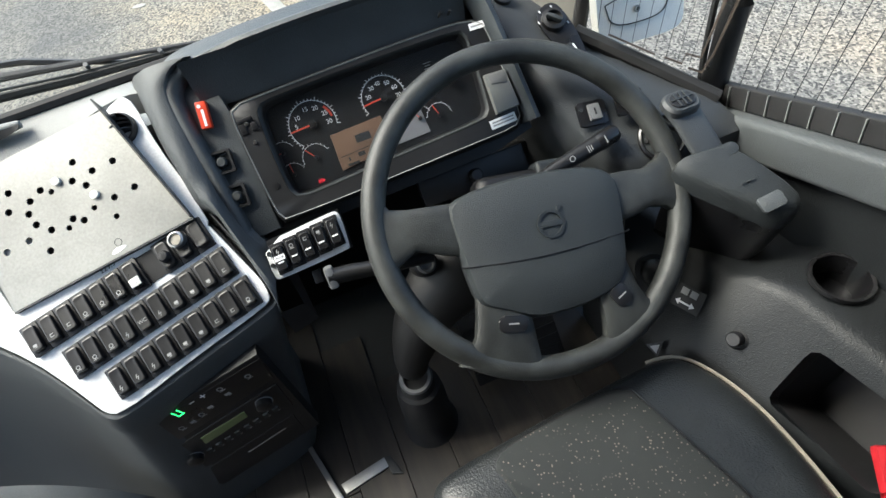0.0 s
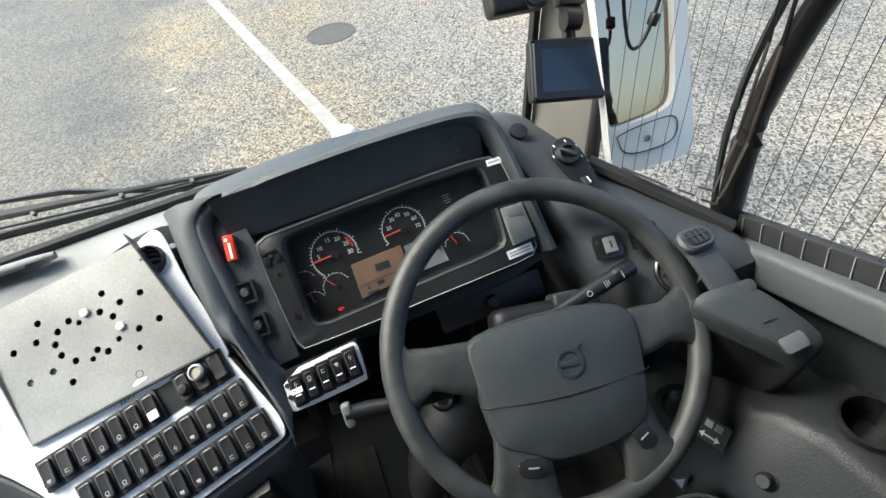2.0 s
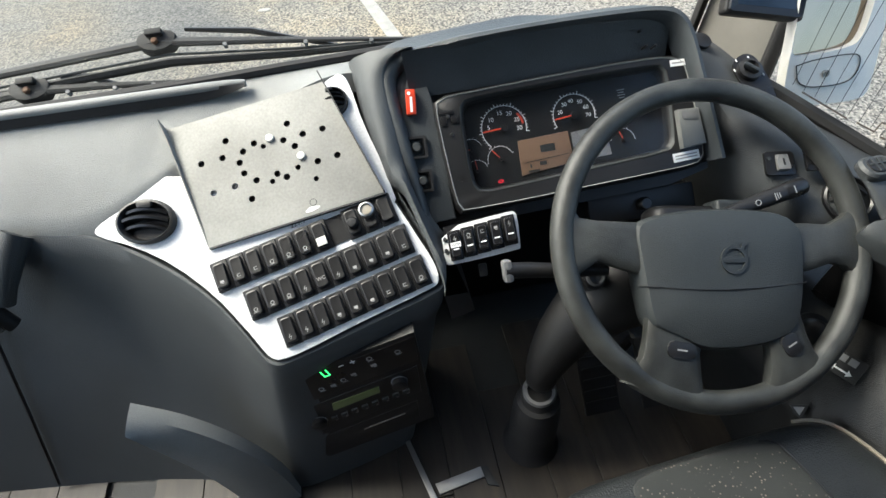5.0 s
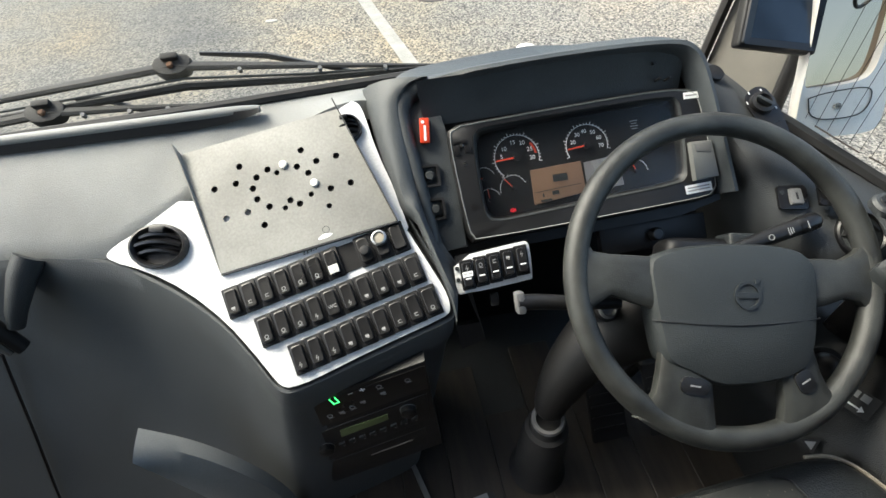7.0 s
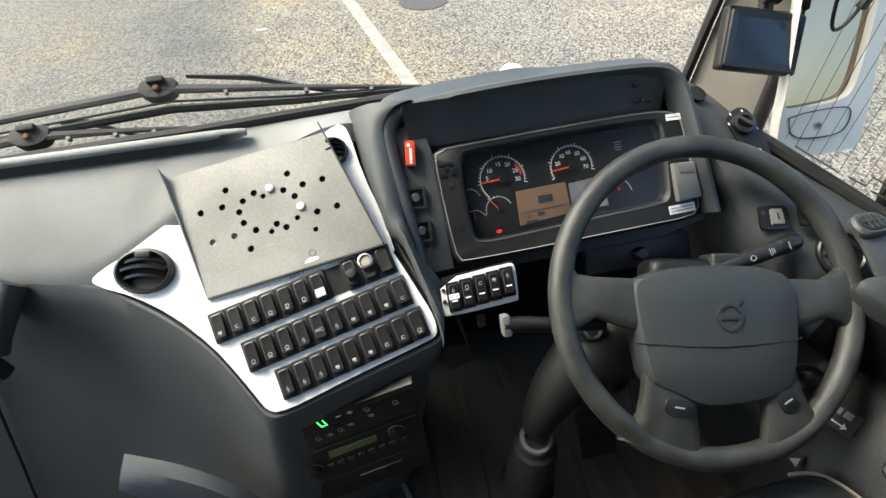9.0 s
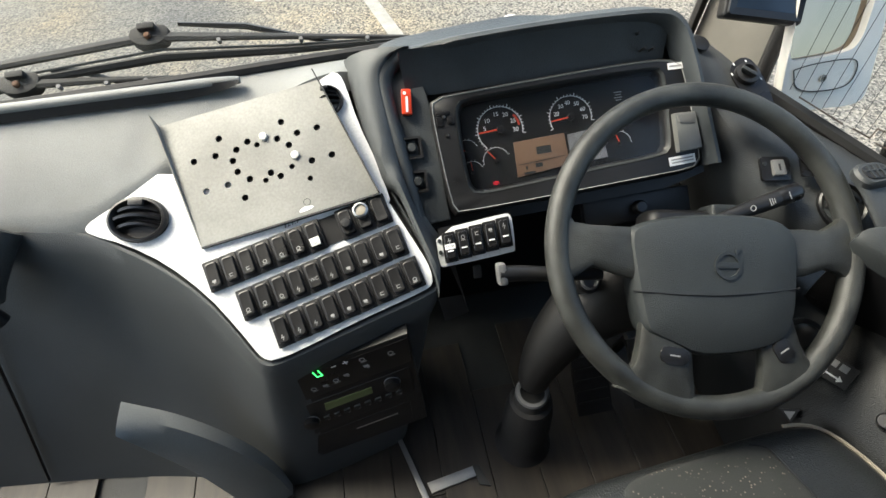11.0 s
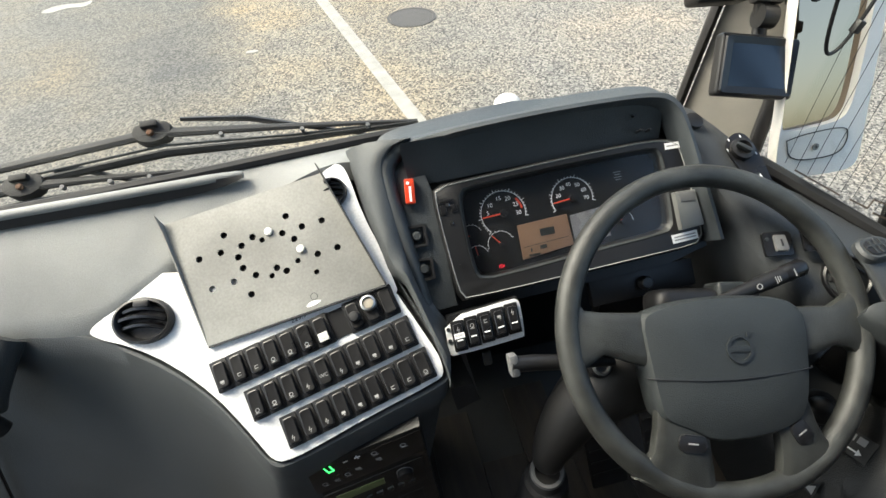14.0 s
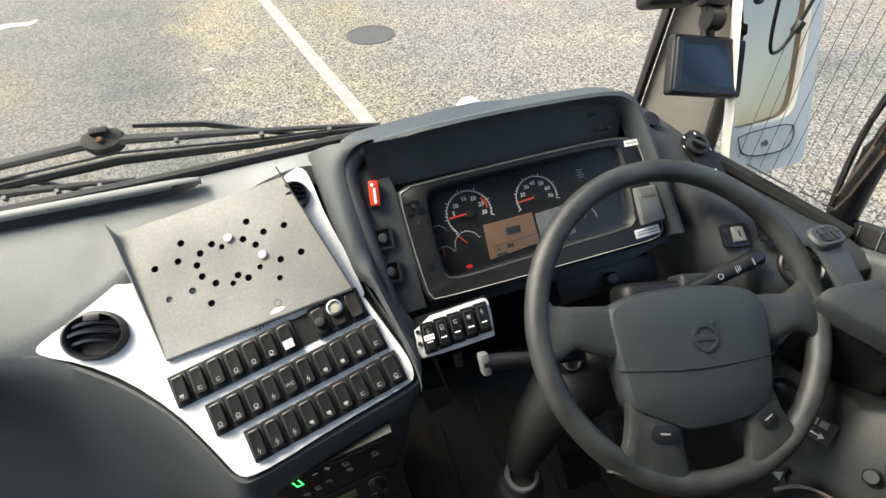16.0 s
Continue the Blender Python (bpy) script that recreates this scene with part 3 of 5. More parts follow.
# top of the dashboard up to the glass
near = [(-1.95, .335, .59), (-1.35, .30, .58), (-1.08, .292, .582), F(FA, -495, 306, 4), F(FA, -432, 322, 4), F(FA, -328, 352, 3), F(FB, 60, 190, -4), F(FB, 190, 226, -4), F(FB, 284, 236, 0), (-.42, .40, .695), (-.36, .40, .70)]
far = [(-1.95, .40, .690), (-1.35, .432, .690), (-1.07, .445, .692), (-.93, .450, .693), (-.83, .453, .694), (-.76, .455, .694), (-.66, .459, .696), (-.56, .463, .698), (-.47, .466, .699), (-.40, .468, .700), (-.33, .47, .70)]
nn_, ff_ = chaikin(near, 2, False), chaikin(far, 2, False)
grid = [[n_ + Vector((0, -0.012, -0.03)) for n_ in nn_], nn_]
for k in (0.12, 0.3, 0.5, 0.7, 0.85, 0.96):
    grid.append([n_.lerp(f_, k) + Vector((0, 0, (0.004 if n_.x > -0.85 else 0.008) * math.sin(math.pi * k))) for n_, f_ in zip(nn_, ff_)])
grid += [ff_, [f_ + Vector((0, 0.012, -0.004)) for f_ in ff_], [f_ + Vector((0, 0.016, -0.05)) for f_ in ff_]]
part("top_cover", loft(grid, closed=False), GREY, dashboard, "grey grained dashboard top")
slot_x = [-1.9 + 0.062 * i for i in range(20)] + [-.69, -.665, -.655]
slot_h = [0.020] * 19 + [0.017, 0.012, 0.006, 0.001]
# no groove is cut; a dark upright strip stands for its shade
part("demister_slot", loft([[(x, .424, .704 - h), (x, .430, .705)] for x, h in zip(slot_x, slot_h)], closed=False), RUBBER, dashboard, "long dark strip for the shade in the demister slot")
part("demister_lip", sweep([(x, .438, .7005) for x in slot_x], [0.010] * 9 + [0.006], 10), GREY, dashboard, "grey rounded lip above the slot")
part("glass_edge", sweep([f_ + Vector((0, 0.010, 0.003)) for f_ in ff_], 0.011, 8), RUBBER, dashboard, "black edge along the windscreen")

# ---- radio stack in the console ----
stack = thing("radio_stack", "black heater panel and radio in the console face", "car radio")
RM = FR @ pose(-0.004, 0.004, -0.002)


def face(name, quad, depth, mat, lab="", lift=0.0):
    return part(name, prism([(x / 1000, y / 1000) for x, y in quad], -0.02, depth, RM @ pose(0, 0, lift), 0.002), mat, stack, lab)


face("surround", [(-10, -74), (222, -78), (150, -340), (-122, -345)], 0.0068, BLACK)
heater = face("heater_panel", [(0, -84), (218, -88), (198, -150), (-30, -152)], 0.008, GLOSSK, "black heater control panel")
radio = face("radio_body", [(-33, -164), (190, -163), (165, -240), (-72, -262)], 0.009, BLACK, "black radio with an olive display")
face("drawer", [(-76, -270), (146, -264), (126, -325), (-116, -335)], 0.0078, BLACK, "black storage slot below the radio")
face("display", [(15, -176), (108, -178), (102, -196), (6, -198)], 0.0105, LCDGREEN, "olive green radio display")
face("slit", [(20, -290), (110, -288), (109, -292), (19, -294)], 0.0086, ALU)
for x, y, r in ((145, -186, 14), (-32, -214, 14)):
    part("knob", ringmesh([(r / 1000, 0), (r / 1000, 0.012), (r / 1250, 0.014), (0, 0.014)], RM @ at(x / 1000, y / 1000, 0.008), 20, closed=False), BLACK, stack)
    part("knob_ring", ringmesh([((r + 1.2) / 1000, 0), ((r + 1.2) / 1000, 0.001), (r / 1000, 0.001), (r / 1000, 0)], RM @ at(x / 1000, y / 1000, 0.009), 20), GREYPRINT, stack)
for i in range(8):
    face("key", [(-8 + 21 * i, -214), (4 + 21 * i, -214), (1 + 21 * i, -224), (-12 + 21 * i, -224)], 0.0125, DARK)
    face("key_print", [(-6 + 21 * i, -227), (0 + 21 * i, -227), (-1 + 21 * i, -229), (-7 + 21 * i, -229)], 0.0098, GREYPRINT)
part("digit", join(*[rbox(a_, b_, 0.0006, RM @ at(0.050 + x_, -0.092 + y_, 0.0085), 0) for a_, b_, x_, y_ in ((0.0018, 0.016, -0.005, 0), (0.0018, 0.016, 0.005, 0), (0.0116, 0.0018, 0, -0.008))]), GREENGLOW, stack, "glowing green digit")
part("plus_print", join(rbox(0.010, 0.002, 0.0005, RM @ at(0.103, -0.090, 0.0085), 0), rbox(0.002, 0.010, 0.0005, RM @ at(0.103, -0.090, 0.0085), 0)), WHITE, stack)
part("minus_print", rbox(0.009, 0.002, 0.0005, RM @ at(0.082, -0.089, 0.0085), 0), WHITE, stack)
for x, y in ((22, -128), (44, -130), (66, -126), (88, -122), (128, -118), (130, -98), (178, -108)):
    icon(RM @ at(x / 1000, y / 1000, 0.0085) @ Matrix.Diagonal((1.5, 1.5, 1, 1)), int(abs(x)), stack)

# lighter kick trim at the foot of the console
kt = [(-.945, .042, .40), (-.87, .03, .345), (-.80, .01, .26), (-.762, -.002, .16), (-.752, -.008, .06), (-.75, -.008, 0.002)]
kb = [(-.943, .041, .397), (-.915, .04, .30), (-.885, .034, .22), (-.855, .02, .12), (-.84, .012, .05), (-.835, .010, 0.002)]
kt, kb = chaikin(kt, 2, False), chaikin(kb, 2, False)
kick = loft([[p + Vector((0, 0.02, 0)) for p in kt], [p + Vector((0, -0.006, 0)) for p in kt], [p.lerp(q, 0.35) + Vector((0, -0.024, 0)) for p, q in zip(kt, kb)], [p.lerp(q, 0.7) + Vector((0, -0.034, 0)) for p, q in zip(kt, kb)], [q + Vector((0, -0.038, 0)) for q in kb], [q + Vector((0, 0.02, 0)) for q in kb]], closed=False)
part("kick_trim", kick, GREY, dashboard, "lighter grey curved kick trim")

# entrance flap seam and grab handle on the console's side
part("flap_seam", join(sweep([(-1.175, .226, .41), (-1.21, .172, .22), (-1.248, .112, .02)], 0.003, 6), sweep([(-1.175, .226, .41), (-1.22, .232, .43), (-1.30, .236, .43)], 0.003, 6)), BLACK, dashboard, "dark joint of a service flap")
grab = thing("grab_handle", "black plastic grab handle at the entrance", "handle")
part("boss", sweep([(-1.055, .285, .575), (-1.07, .262, .555), (-1.09, .225, .515), (-1.10, .215, .49)], [0.024, 0.022, 0.016, 0.013], 16), DARK, grab)
part("bar", sweep([(-1.16, .215, .62), (-1.125, .21, .50), (-1.112, .206, .445)], 0.014, 12, 0.7), BLACK, grab)
part("end_strip", sweep([(-1.175, .205, .61), (-1.140, .198, .50), (-1.128, .196, .447)], 0.007, 8), PILLARM, grab, "worn beige strip on the bar")

# ---- instrument binnacle ----
hood = dashboard
H0 = [(-241, -100), (-251, 20), (-260, 120), (-258, 150), (-236, 167), (-150, 172), (-20, 176), (120, 174), (215, 168), (243, 150), (254, 110), (262, 0), (268, -90)]
hp = chaikin([(x, y, 0) for x, y in H0], 2, False)


def hood_ring(grow, height, lift=0.0):
    c = Vector((5, 20, 0))
    out = []
    for p in hp:
        v_ = p - c
        low = min(1.0, max(0.3, (p.x + 262) / 130)) if p.y < 165 else min(1.0, max(0.5, (p.x + 262) / 130))
        out.append(F(FC, p.x + grow * (1 if v_.x > 0 else -1) * min(1, abs(v_.x) / 200), p.y + grow * max(0, v_.y) / 150, height * (low if height > 0 else 1)))
    return out


def skirt():
    out = []
    for p in hp:
        q = F(FC, p.x + (32 if p.x > 0 else -14), p.y + 40 * max(0, p.y) / 150, -60 if p.x > 0 else -30)
        out.append(q)
    return out


part("instrument_hood", loft([hood_ring(-14, -14), hood_ring(-10, 8), hood_ring(-5, 30), hood_ring(0, 36), hood_ring(7, 33), hood_ring(12, 22), hood_ring(20, -10), skirt()], closed=False), HOODM, hood)
def even(pts, k):
    """A line cut into k even steps."""
    pts = [Vector(p) for p in pts]
    run = [0.0]
    for a_, b_ in zip(pts, pts[1:]):
        run.append(run[-1] + (b_ - a_).length)
    return [Vector([float(np.interp(run[-1] * i / k, run, [p[c_] for p in pts])) for c_ in range(3)]) for i in range(k + 1)]


leg_p = even(chaikin([F(FA, 2, -22, -6), F(FA, 9, 0, 1), F(FA, 9, 60, 1), F(FA, 7, 125, 1), F(FA, 4, 172, 1), F(FB, 303, 0, -9), F(FB, 301, 44, -9), F(FB, 296, 127, -9), F(FB, 299, 200, -9), F(FB, 300, 250, -9)], 2, False), 28)
leg_q = even(chaikin([F(FC, -212, -150, 0), F(FC, -239, -100, 8), F(FC, -255, -30, 9), F(FC, -262, 40, 10), F(FC, -267, 110, 10), F(FC, -266, 152, 11), F(FC, -245, 175, 18), F(FC, -215, 180, 24)], 2, False), 28)
leg = [leg_p]
for k in (0.12, 0.35, 0.6, 0.8, 0.93):
    leg.append([p.lerp(q, k) + Vector((0, -0.012, 0.016)) * math.sin(math.pi * k ** 0.7) for p, q in zip(leg_p, leg_q)])
leg += [leg_q, [q + Vector((0.008, 0.006, -0.004)) for q in leg_q], [q + Vector((0.012, 0.03, -0.03)) for q in leg_q]]
part("hood_flank", loft(leg, closed=False), CONSOLE, hood)
part("hood_foot", loft([[F(FA, 2, -22, -6), F(FA, 40, -30, -10), F(FC, -212, -150, 0)], [F(FA, -2, -60, -30), F(FA, 40, -60, -40), F(FC, -195, -165, -20)]], closed=False), BLACK, hood)
back = prism([(x / 1000, y / 1000) for x, y in [(-250, -130), (-262, 150), (-235, 172), (225, 174), (258, 145), (275, -100), (200, -118)]], -0.045, -0.024, FC)
part("instrument_panel", back, BLACK, hood)
part("side_panel", prism([(-0.238, -0.115), (-0.250, 0.03), (-0.256, 0.13), (-0.24, 0.155), (-0.20, 0.155), (-0.19, 0.09), (-0.186, -0.112)], -0.024, -0.006, FC, 0.002), HOODM, hood)
part("header", loft([[F(FC, x, 104, -14) for x in (-225, 0, 225)], [F(FC, x, 158, 16) for x in (-228, 0, 232)], [F(FC, x, 172, 30) for x in (-228, 0, 232)]], closed=False), HOODM, hood, "smooth dark panel above the instruments")
for x, y in ((176, 146), (182, 120), (198, 118)):
    part("screw", disc(0.0022, 0, 0.02, FC @ at(x / 1000, y / 1000, -0.002), 8), BLACK, hood)

clus = thing("instrument_cluster", "black instrument cluster with dials and amber display", "instrument cluster")
FO = chaikin([(-192, 80), (-184, 93), (-170, 96), (16, 101), (190, 103), (240, 96), (250, 84), (258, -76), (248, -94), (200, -96), (-172, -107), (-184, -100)], 2)
WO = chaikin([(-148, 66), (-138, 82), (-120, 84), (34, 88), (190, 87), (206, 84), (212, 70), (206, -50), (196, -60), (60, -66), (-118, -76), (-138, -74), (-148, -60)], 2)
ring_o = [F(FC, p.x, p.y, 6) for p in (Vector((q[0], q[1], 0)) for q in FO)]


def bez_ring(src, z, grow=0.0):
    c = Vector((30, 0))
    return [F(FC, p[0] + grow * (1 if p[0] > c.x else -1), p[1] + grow * (1 if p[1] > 0 else -1), z) for p in src]


def resample(pts, k):
    pts = [Vector((p[0], p[1])) for p in pts]
    seg = [(pts[(i + 1) % len(pts)] - pts[i]).length for i in range(len(pts))]
    tot, out, i, acc = sum(seg), [], 0, 0.0
    for j in range(k):
        t = tot * j / k
        while acc + seg[i] < t:
            acc += seg[i]
            i += 1
        out.append(pts[i].lerp(pts[(i + 1) % len(pts)], (t - acc) / seg[i]))
    return out


def polar(pts, k=96, c=(30, 5)):
    """Points of an outline at even angles about a centre."""
    dense, out = resample(pts, 900), []
    ang = [math.atan2(p.y - c[1], p.x - c[0]) for p in dense]
    for j in range(k):
        a_ = -math.pi + 2 * math.pi * (j + 0.5) / k
        i = min(range(len(dense)), key=lambda q: abs(ang[q] - a_))
        out.append((dense[i].x, dense[i].y))
    return out


po_, pi_ = polar(FO), polar(WO)
part("bezel", loft([bez_ring(po_, -14, 3), bez_ring(po_, 6, 0), bez_ring(po_, 9, -3), bez_ring([(q[0] * .9 + p[0] * .1, q[1] * .9 + p[1] * .1) for p, q in zip(po_, pi_)], 8), bez_ring(pi_, 4), bez_ring(pi_, -16, -5), ]), BLACK, clus)
part("bezel_edge", loft([bez_ring(po_, 8.8, -2.5), bez_ring(po_, 10.2, -3.2), bez_ring(po_, 8.8, -4.5)]), GREY, clus, "worn grey edge of the bezel")
part("window_edge", loft([bez_ring(pi_, 5, 3), bez_ring(pi_, 8.6, 2), bez_ring(pi_, 4, -1)]), DARK, clus)
part("dial_plate", prism([(p[0] / 1000, p[1] / 1000) for p in pi_], -0.02, -0.0155, FC), BLACK, clus)
cov = part("cover", prism([(p[0] / 1000, p[1] / 1000) for p in pi_], -0.0035, -0.003, FC), CLEAR, clus, "clear instrument cover")
cov.visible_shadow = False


def gauge(x, y, r, a0, a1, marks, needle, numbers=(), red=None):
    m = FC @ at(x / 1000, y / 1000, -0.0152)
    r /= 1000
    g = part("gauge", ringmesh([(r * 0.885, 0), (r * 0.885, 0.0006), (r * 0.862, 0.0006), (r * 0.862, 0)], m, 40, a0, a1), WHITE, clus, "dial with white scale")
    bits = []
    for i in range(marks + 1):
        a_ = radians(a0 + (a1 - a0) * i / marks)
        L = 0.14 if i % 5 == 0 else 0.08
        bits.append(rbox(r * L, r * 0.026, 0.0005, m @ pose(0, 0, 0.0004, 0, 0, math.degrees(a_)) @ at(r * (0.86 + L / 2), 0), 0))
    part("scale", join(*bits), WHITE, g)
    if red:
        part("red_zone", ringmesh([(r * 0.80, 0.0004), (r * 0.80, 0.001), (r * 0.72, 0.001), (r * 0.72, 0.0004)], m, 10, *red), NEEDLE, g)
    part("needle", rbox(r * 1.0, r * 0.06, 0.002, m @ pose(0, 0, 0.004, 0, 0, needle) @ at(r * 0.36, 0), 0.0008), NEEDLE, g)
    part("hub", disc(r * 0.14, 0.0, 0.006, m, 18, 0.001), BLACK, g)
    for txt, a_ in numbers:
        word("number", txt, r * 0.23, m @ at(r * 0.6 * math.cos(radians(a_)), r * 0.6 * math.sin(radians(a_)), 0.0006), WHITE, g)


gauge(-75, 28, 45, 225, -15, 30, 183, (("5", 170), ("10", 140), ("15", 98), ("20", 62), ("25", 25), ("30", -8)), (40, 5))
gauge(50, 30, 42, 205, -15, 25, 185, (("20", 160), ("30", 125), ("40", 95), ("50", 58), ("60", 25), ("70", -8)))
gauge(-138, 0, 22, 160, 20, 8, 172)
gauge(-134, -38, 22, 160, 20, 8, 95)
gauge(-90, -24, 26, 190, 20, 10, 128)
gauge(128, -28, 24, 170, 0, 8, 110)
gauge(95, -22, 24, 170, 20, 8, 120)
lcd = part("display", prism([(x / 1000, y / 1000) for x, y in [(-56, 2), (34, 5), (36, -50), (-58, -59)]], -0.016, -0.0135, FC, 0.001), LCDM, clus, "amber information display")
part("display_block", rbox(0.026, 0.013, 0.0006, FC @ at(-0.006, -0.018, -0.0132), 0), DARK, lcd)
part("display_line", join(rbox(0.082, 0.001, 0.0006, FC @ at(-0.012, -0.036, -0.0132, 3), 0), rbox(0.012, 0.007, 0.0006, FC @ at(-0.018, -0.043, -0.0132), 0), rbox(0.003, 0.006, 0.0006, FC @ at(-0.04, -0.045, -0.0132), 0), rbox(0.02, 0.004, 0.0006, FC @ at(-0.036, -0.054, -0.0132), 0)), DARK, lcd)
part("side_display", prism([(x / 1000, y / 1000) for x, y in [(39, 1), (100, 6), (104, -48), (39, -50)]], -0.016, -0.0138, FC), LCDGREY, clus, "pale grey display")
for x, y in ((-97, -62), (84, -39)):  # brake circuit lamps
    part("warning_lamp", join(ringmesh([(0.0032, 0), (0.0032, 0.0006), (0.0024, 0.0006), (0.0024, 0)], FC @ at(x / 1000, y / 1000, -0.015), 16), rbox(0.0008, 0.003, 0.0006, FC @ at(x / 1000, y / 1000, -0.0146), 0), rbox(0.0006, 0.005, 0.0006, FC @ at(x / 1000 - 0.0045, y / 1000, -0.0146), 0), rbox(0.0006, 0.005, 0.0006, FC @ at(x / 1000 + 0.0045, y / 1000, -0.0146), 0)), REDGLOW, clus, "lit red brake warning lamp")
part("small_print", join(*[rbox(0.014 - 0.004 * (i % 2), 0.0014, 0.0005, FC @ at(0.138, 0.06 - 0.0045 * i, -0.0148), 0) for i in range(4)]), GREYPRINT, clus)
for x, y in ((-170, 59), (-169, 28)):
    part("screw", disc(0.0036, 0.004, 0.011, FC @ at(x / 1000, y / 1000), 12, 0.001), CHROME, clus)
part("latch", join(rbox(0.024, 0.006, 0.006, FC @ at(-0.171, 0.066, 0.008), 0.001), rbox(0.01, 0.016, 0.006, FC @ at(-0.178, 0.052, 0.008), 0.001), rbox(0.01, 0.012, 0.006, FC @ at(-0.160, 0.052, 0.008), 0.001)), GLOSSK, clus)
part("screw_hole", disc(0.006, 0.006, 0.0092, FC @ at(-0.165, -0.047), 14), GLOSSK, clus)
part("knob", ringmesh([(0.008, 0), (0.008, 0.008), (0.006, 0.010), (0, 0.010)], FC @ at(0.168, 0.02, -0.014), 18, closed=False), CHROME, clus)
part("sticker", rbox(0.026, 0.011, 0.0006, FC @ at(0.233, 0.084, 0.0095, -2), 0), WHITE, clus, "small white sticker with illegible print")
part("sticker_print", rbox(0.020, 0.0022, 0.0004, FC @ at(0.233, 0.084, 0.0101, -2), 0), GREYPRINT, clus)
part("label", rbox(0.046, 0.015, 0.0006, FC @ at(0.221, -0.075, 0.0102, 2), 0), WHITE, clus, "white label with two lines of fine print")
part("label_print", join(*[rbox(0.038, 0.0022, 0.0004, FC @ at(0.221, -0.0725 - 0.005 * i, 0.0108, 2), 0) for i in range(2)]), GREYPRINT, clus)
boxd = thing("grey_box", "small grey plastic box stuck beside the instruments", "device")
part("case", prism([(x / 1000, y / 1000) for x, y in [(214, 4), (250, 2), (254, -60), (213, -62)]], 0.006, 0.022, FC, 0.003), surface("grey_case", (0.16, 0.165, 0.16), 0.35, vary=0.08), boxd)
part("lid", prism([(x / 1000, y / 1000) for x, y in [(218, 0), (247, -1), (245, -18), (220, -14)]], 0.020, 0.0232, FC, 0.001), GREY_L, boxd)

# red emergency tab and two square switches at the hood's edge
tab = thing("red_switch", "red emergency switch with white lettering", "switch")
part("tab", rbox(0.017, 0.043, 0.014, FC @ at(-0.227, 0.095, 0.001, -7), 0.003), REDLENS, tab)
part("tab_print", join(rbox(0.004, 0.026, 0.0006, FC @ at(-0.227, 0.090, 0.0082, -7), 0), disc(0.003, 0, 0.0006, FC @ at(-0.228, 0.109, 0.008), 10)), WHITE, tab)
for y in (0.018, -0.040):
    sq = thing("square_switch", "square black push switch in a recessed frame", "switch", "square switches beside the instruments")
    m = FC @ at(-0.231, y, -0.006, -2)
    part("frame", loft([[m @ Vector((p[0], p[1], 0.0)) for p in rrect(0.034, 0.038, 0.003)], [m @ Vector((p[0], p[1], 0.008)) for p in rrect(0.034, 0.038, 0.003)], [m @ Vector((p[0], p[1], 0.008)) for p in rrect(0.026, 0.030, 0.003)], [m @ Vector((p[0], p[1], 0.001)) for p in rrect(0.022, 0.026, 0.003)]]), BLACK, sq)
    part("button", ringmesh([(0.0085, 0), (0.0085, 0.008), (0.006, 0.011), (0, 0.011)], m, 20, closed=False), DARK, sq)

# switch bar below the instruments
bar = thing("switch_bar", "white plate with five black rocker switches", "switch panel")
part("panel", prism(chaikin([(-0.126, 0.053), (0.0, 0.062), (0.008, 0.060), (0.012, 0.052), (0.011, 0.003), (0.006, 0.0), (-0.118, -0.006), (-0.126, -0.002)], 1), -0.002, 0.002, FM, 0.001), WHITEPL, bar)
part("backing", prism([(-0.12, 0.056), (0.01, 0.064), (0.012, 0.0), (-0.12, -0.006)], -0.05, -0.003, FM), BLACK, bar)
for i in range(5):
    m = FM @ at(-0.104 + 0.0245 * i, 0.024 + 0.0022 * i, 0.002, 2)
    bez, k = rocker(m, 0.0235, 0.047, parent=bar)
    top = m @ pose(0, 0, 0.0128, -7, 0, 0)
    icon(top @ at(0, 0.010, 0.0006), i + 1, bez)
    part("dash_print", rbox(0.010, 0.002, 0.0006, top @ at(0, -0.006, 0.0008), 0), WHITE, bez)
    if i == 0:
        part("tape", rbox(0.018, 0.008, 0.0006, top @ at(0, 0.001, 0.0008), 0), WHITE, bez, "white tape label")
        word("tape_print", "MASTER", 0.0042, top @ at(0, 0.001, 0.0013), BLACK, bez)
part("catch", rbox(0.016, 0.022, 0.012, FM @ at(-0.060, -0.022, -0.015), 0.004), BLACK, bar)
for y in (0.036, 0.018):
    part("screw", disc(0.0035, 0, 0.003, FM @ at(-0.121, y, 0.0015), 12), DARK, bar)

# ---- steering wheel ----
wheel = thing("steering_wheel", "worn dark grey four-spoke steering wheel with a broad hub pad", "steering wheel")
prof = [(0.2185 + 0.0165 * math.cos(radians(a_)), 0.0165 * math.sin(radians(a_))) for a_ in range(0, 360, 24)]
part("rim", ringmesh(prof, FW, 96), WHEELM, wheel, "worn grey rim")
PAD = [(-126, 14), (-115, 26), (-75, 38), (-7, 45), (62, 44), (99, 37), (116, 24), (121, 5), (119, -46), (114, -86), (107, -109), (99, -123), (81, -134), (49, -143), (6, -148), (-36, -148), (-71, -131), (-97, -121), (-106, -112), (-113, -77), (-121, -27)]
pd = chaikin([(x / 1000, y / 1000) for x, y in PAD], 1)
cx = Vector((0.006, -0.05))


def pad_ring(f_, z):
    return [FW @ Vector((*(cx + (p - cx) * f_), z)) for p in pd]


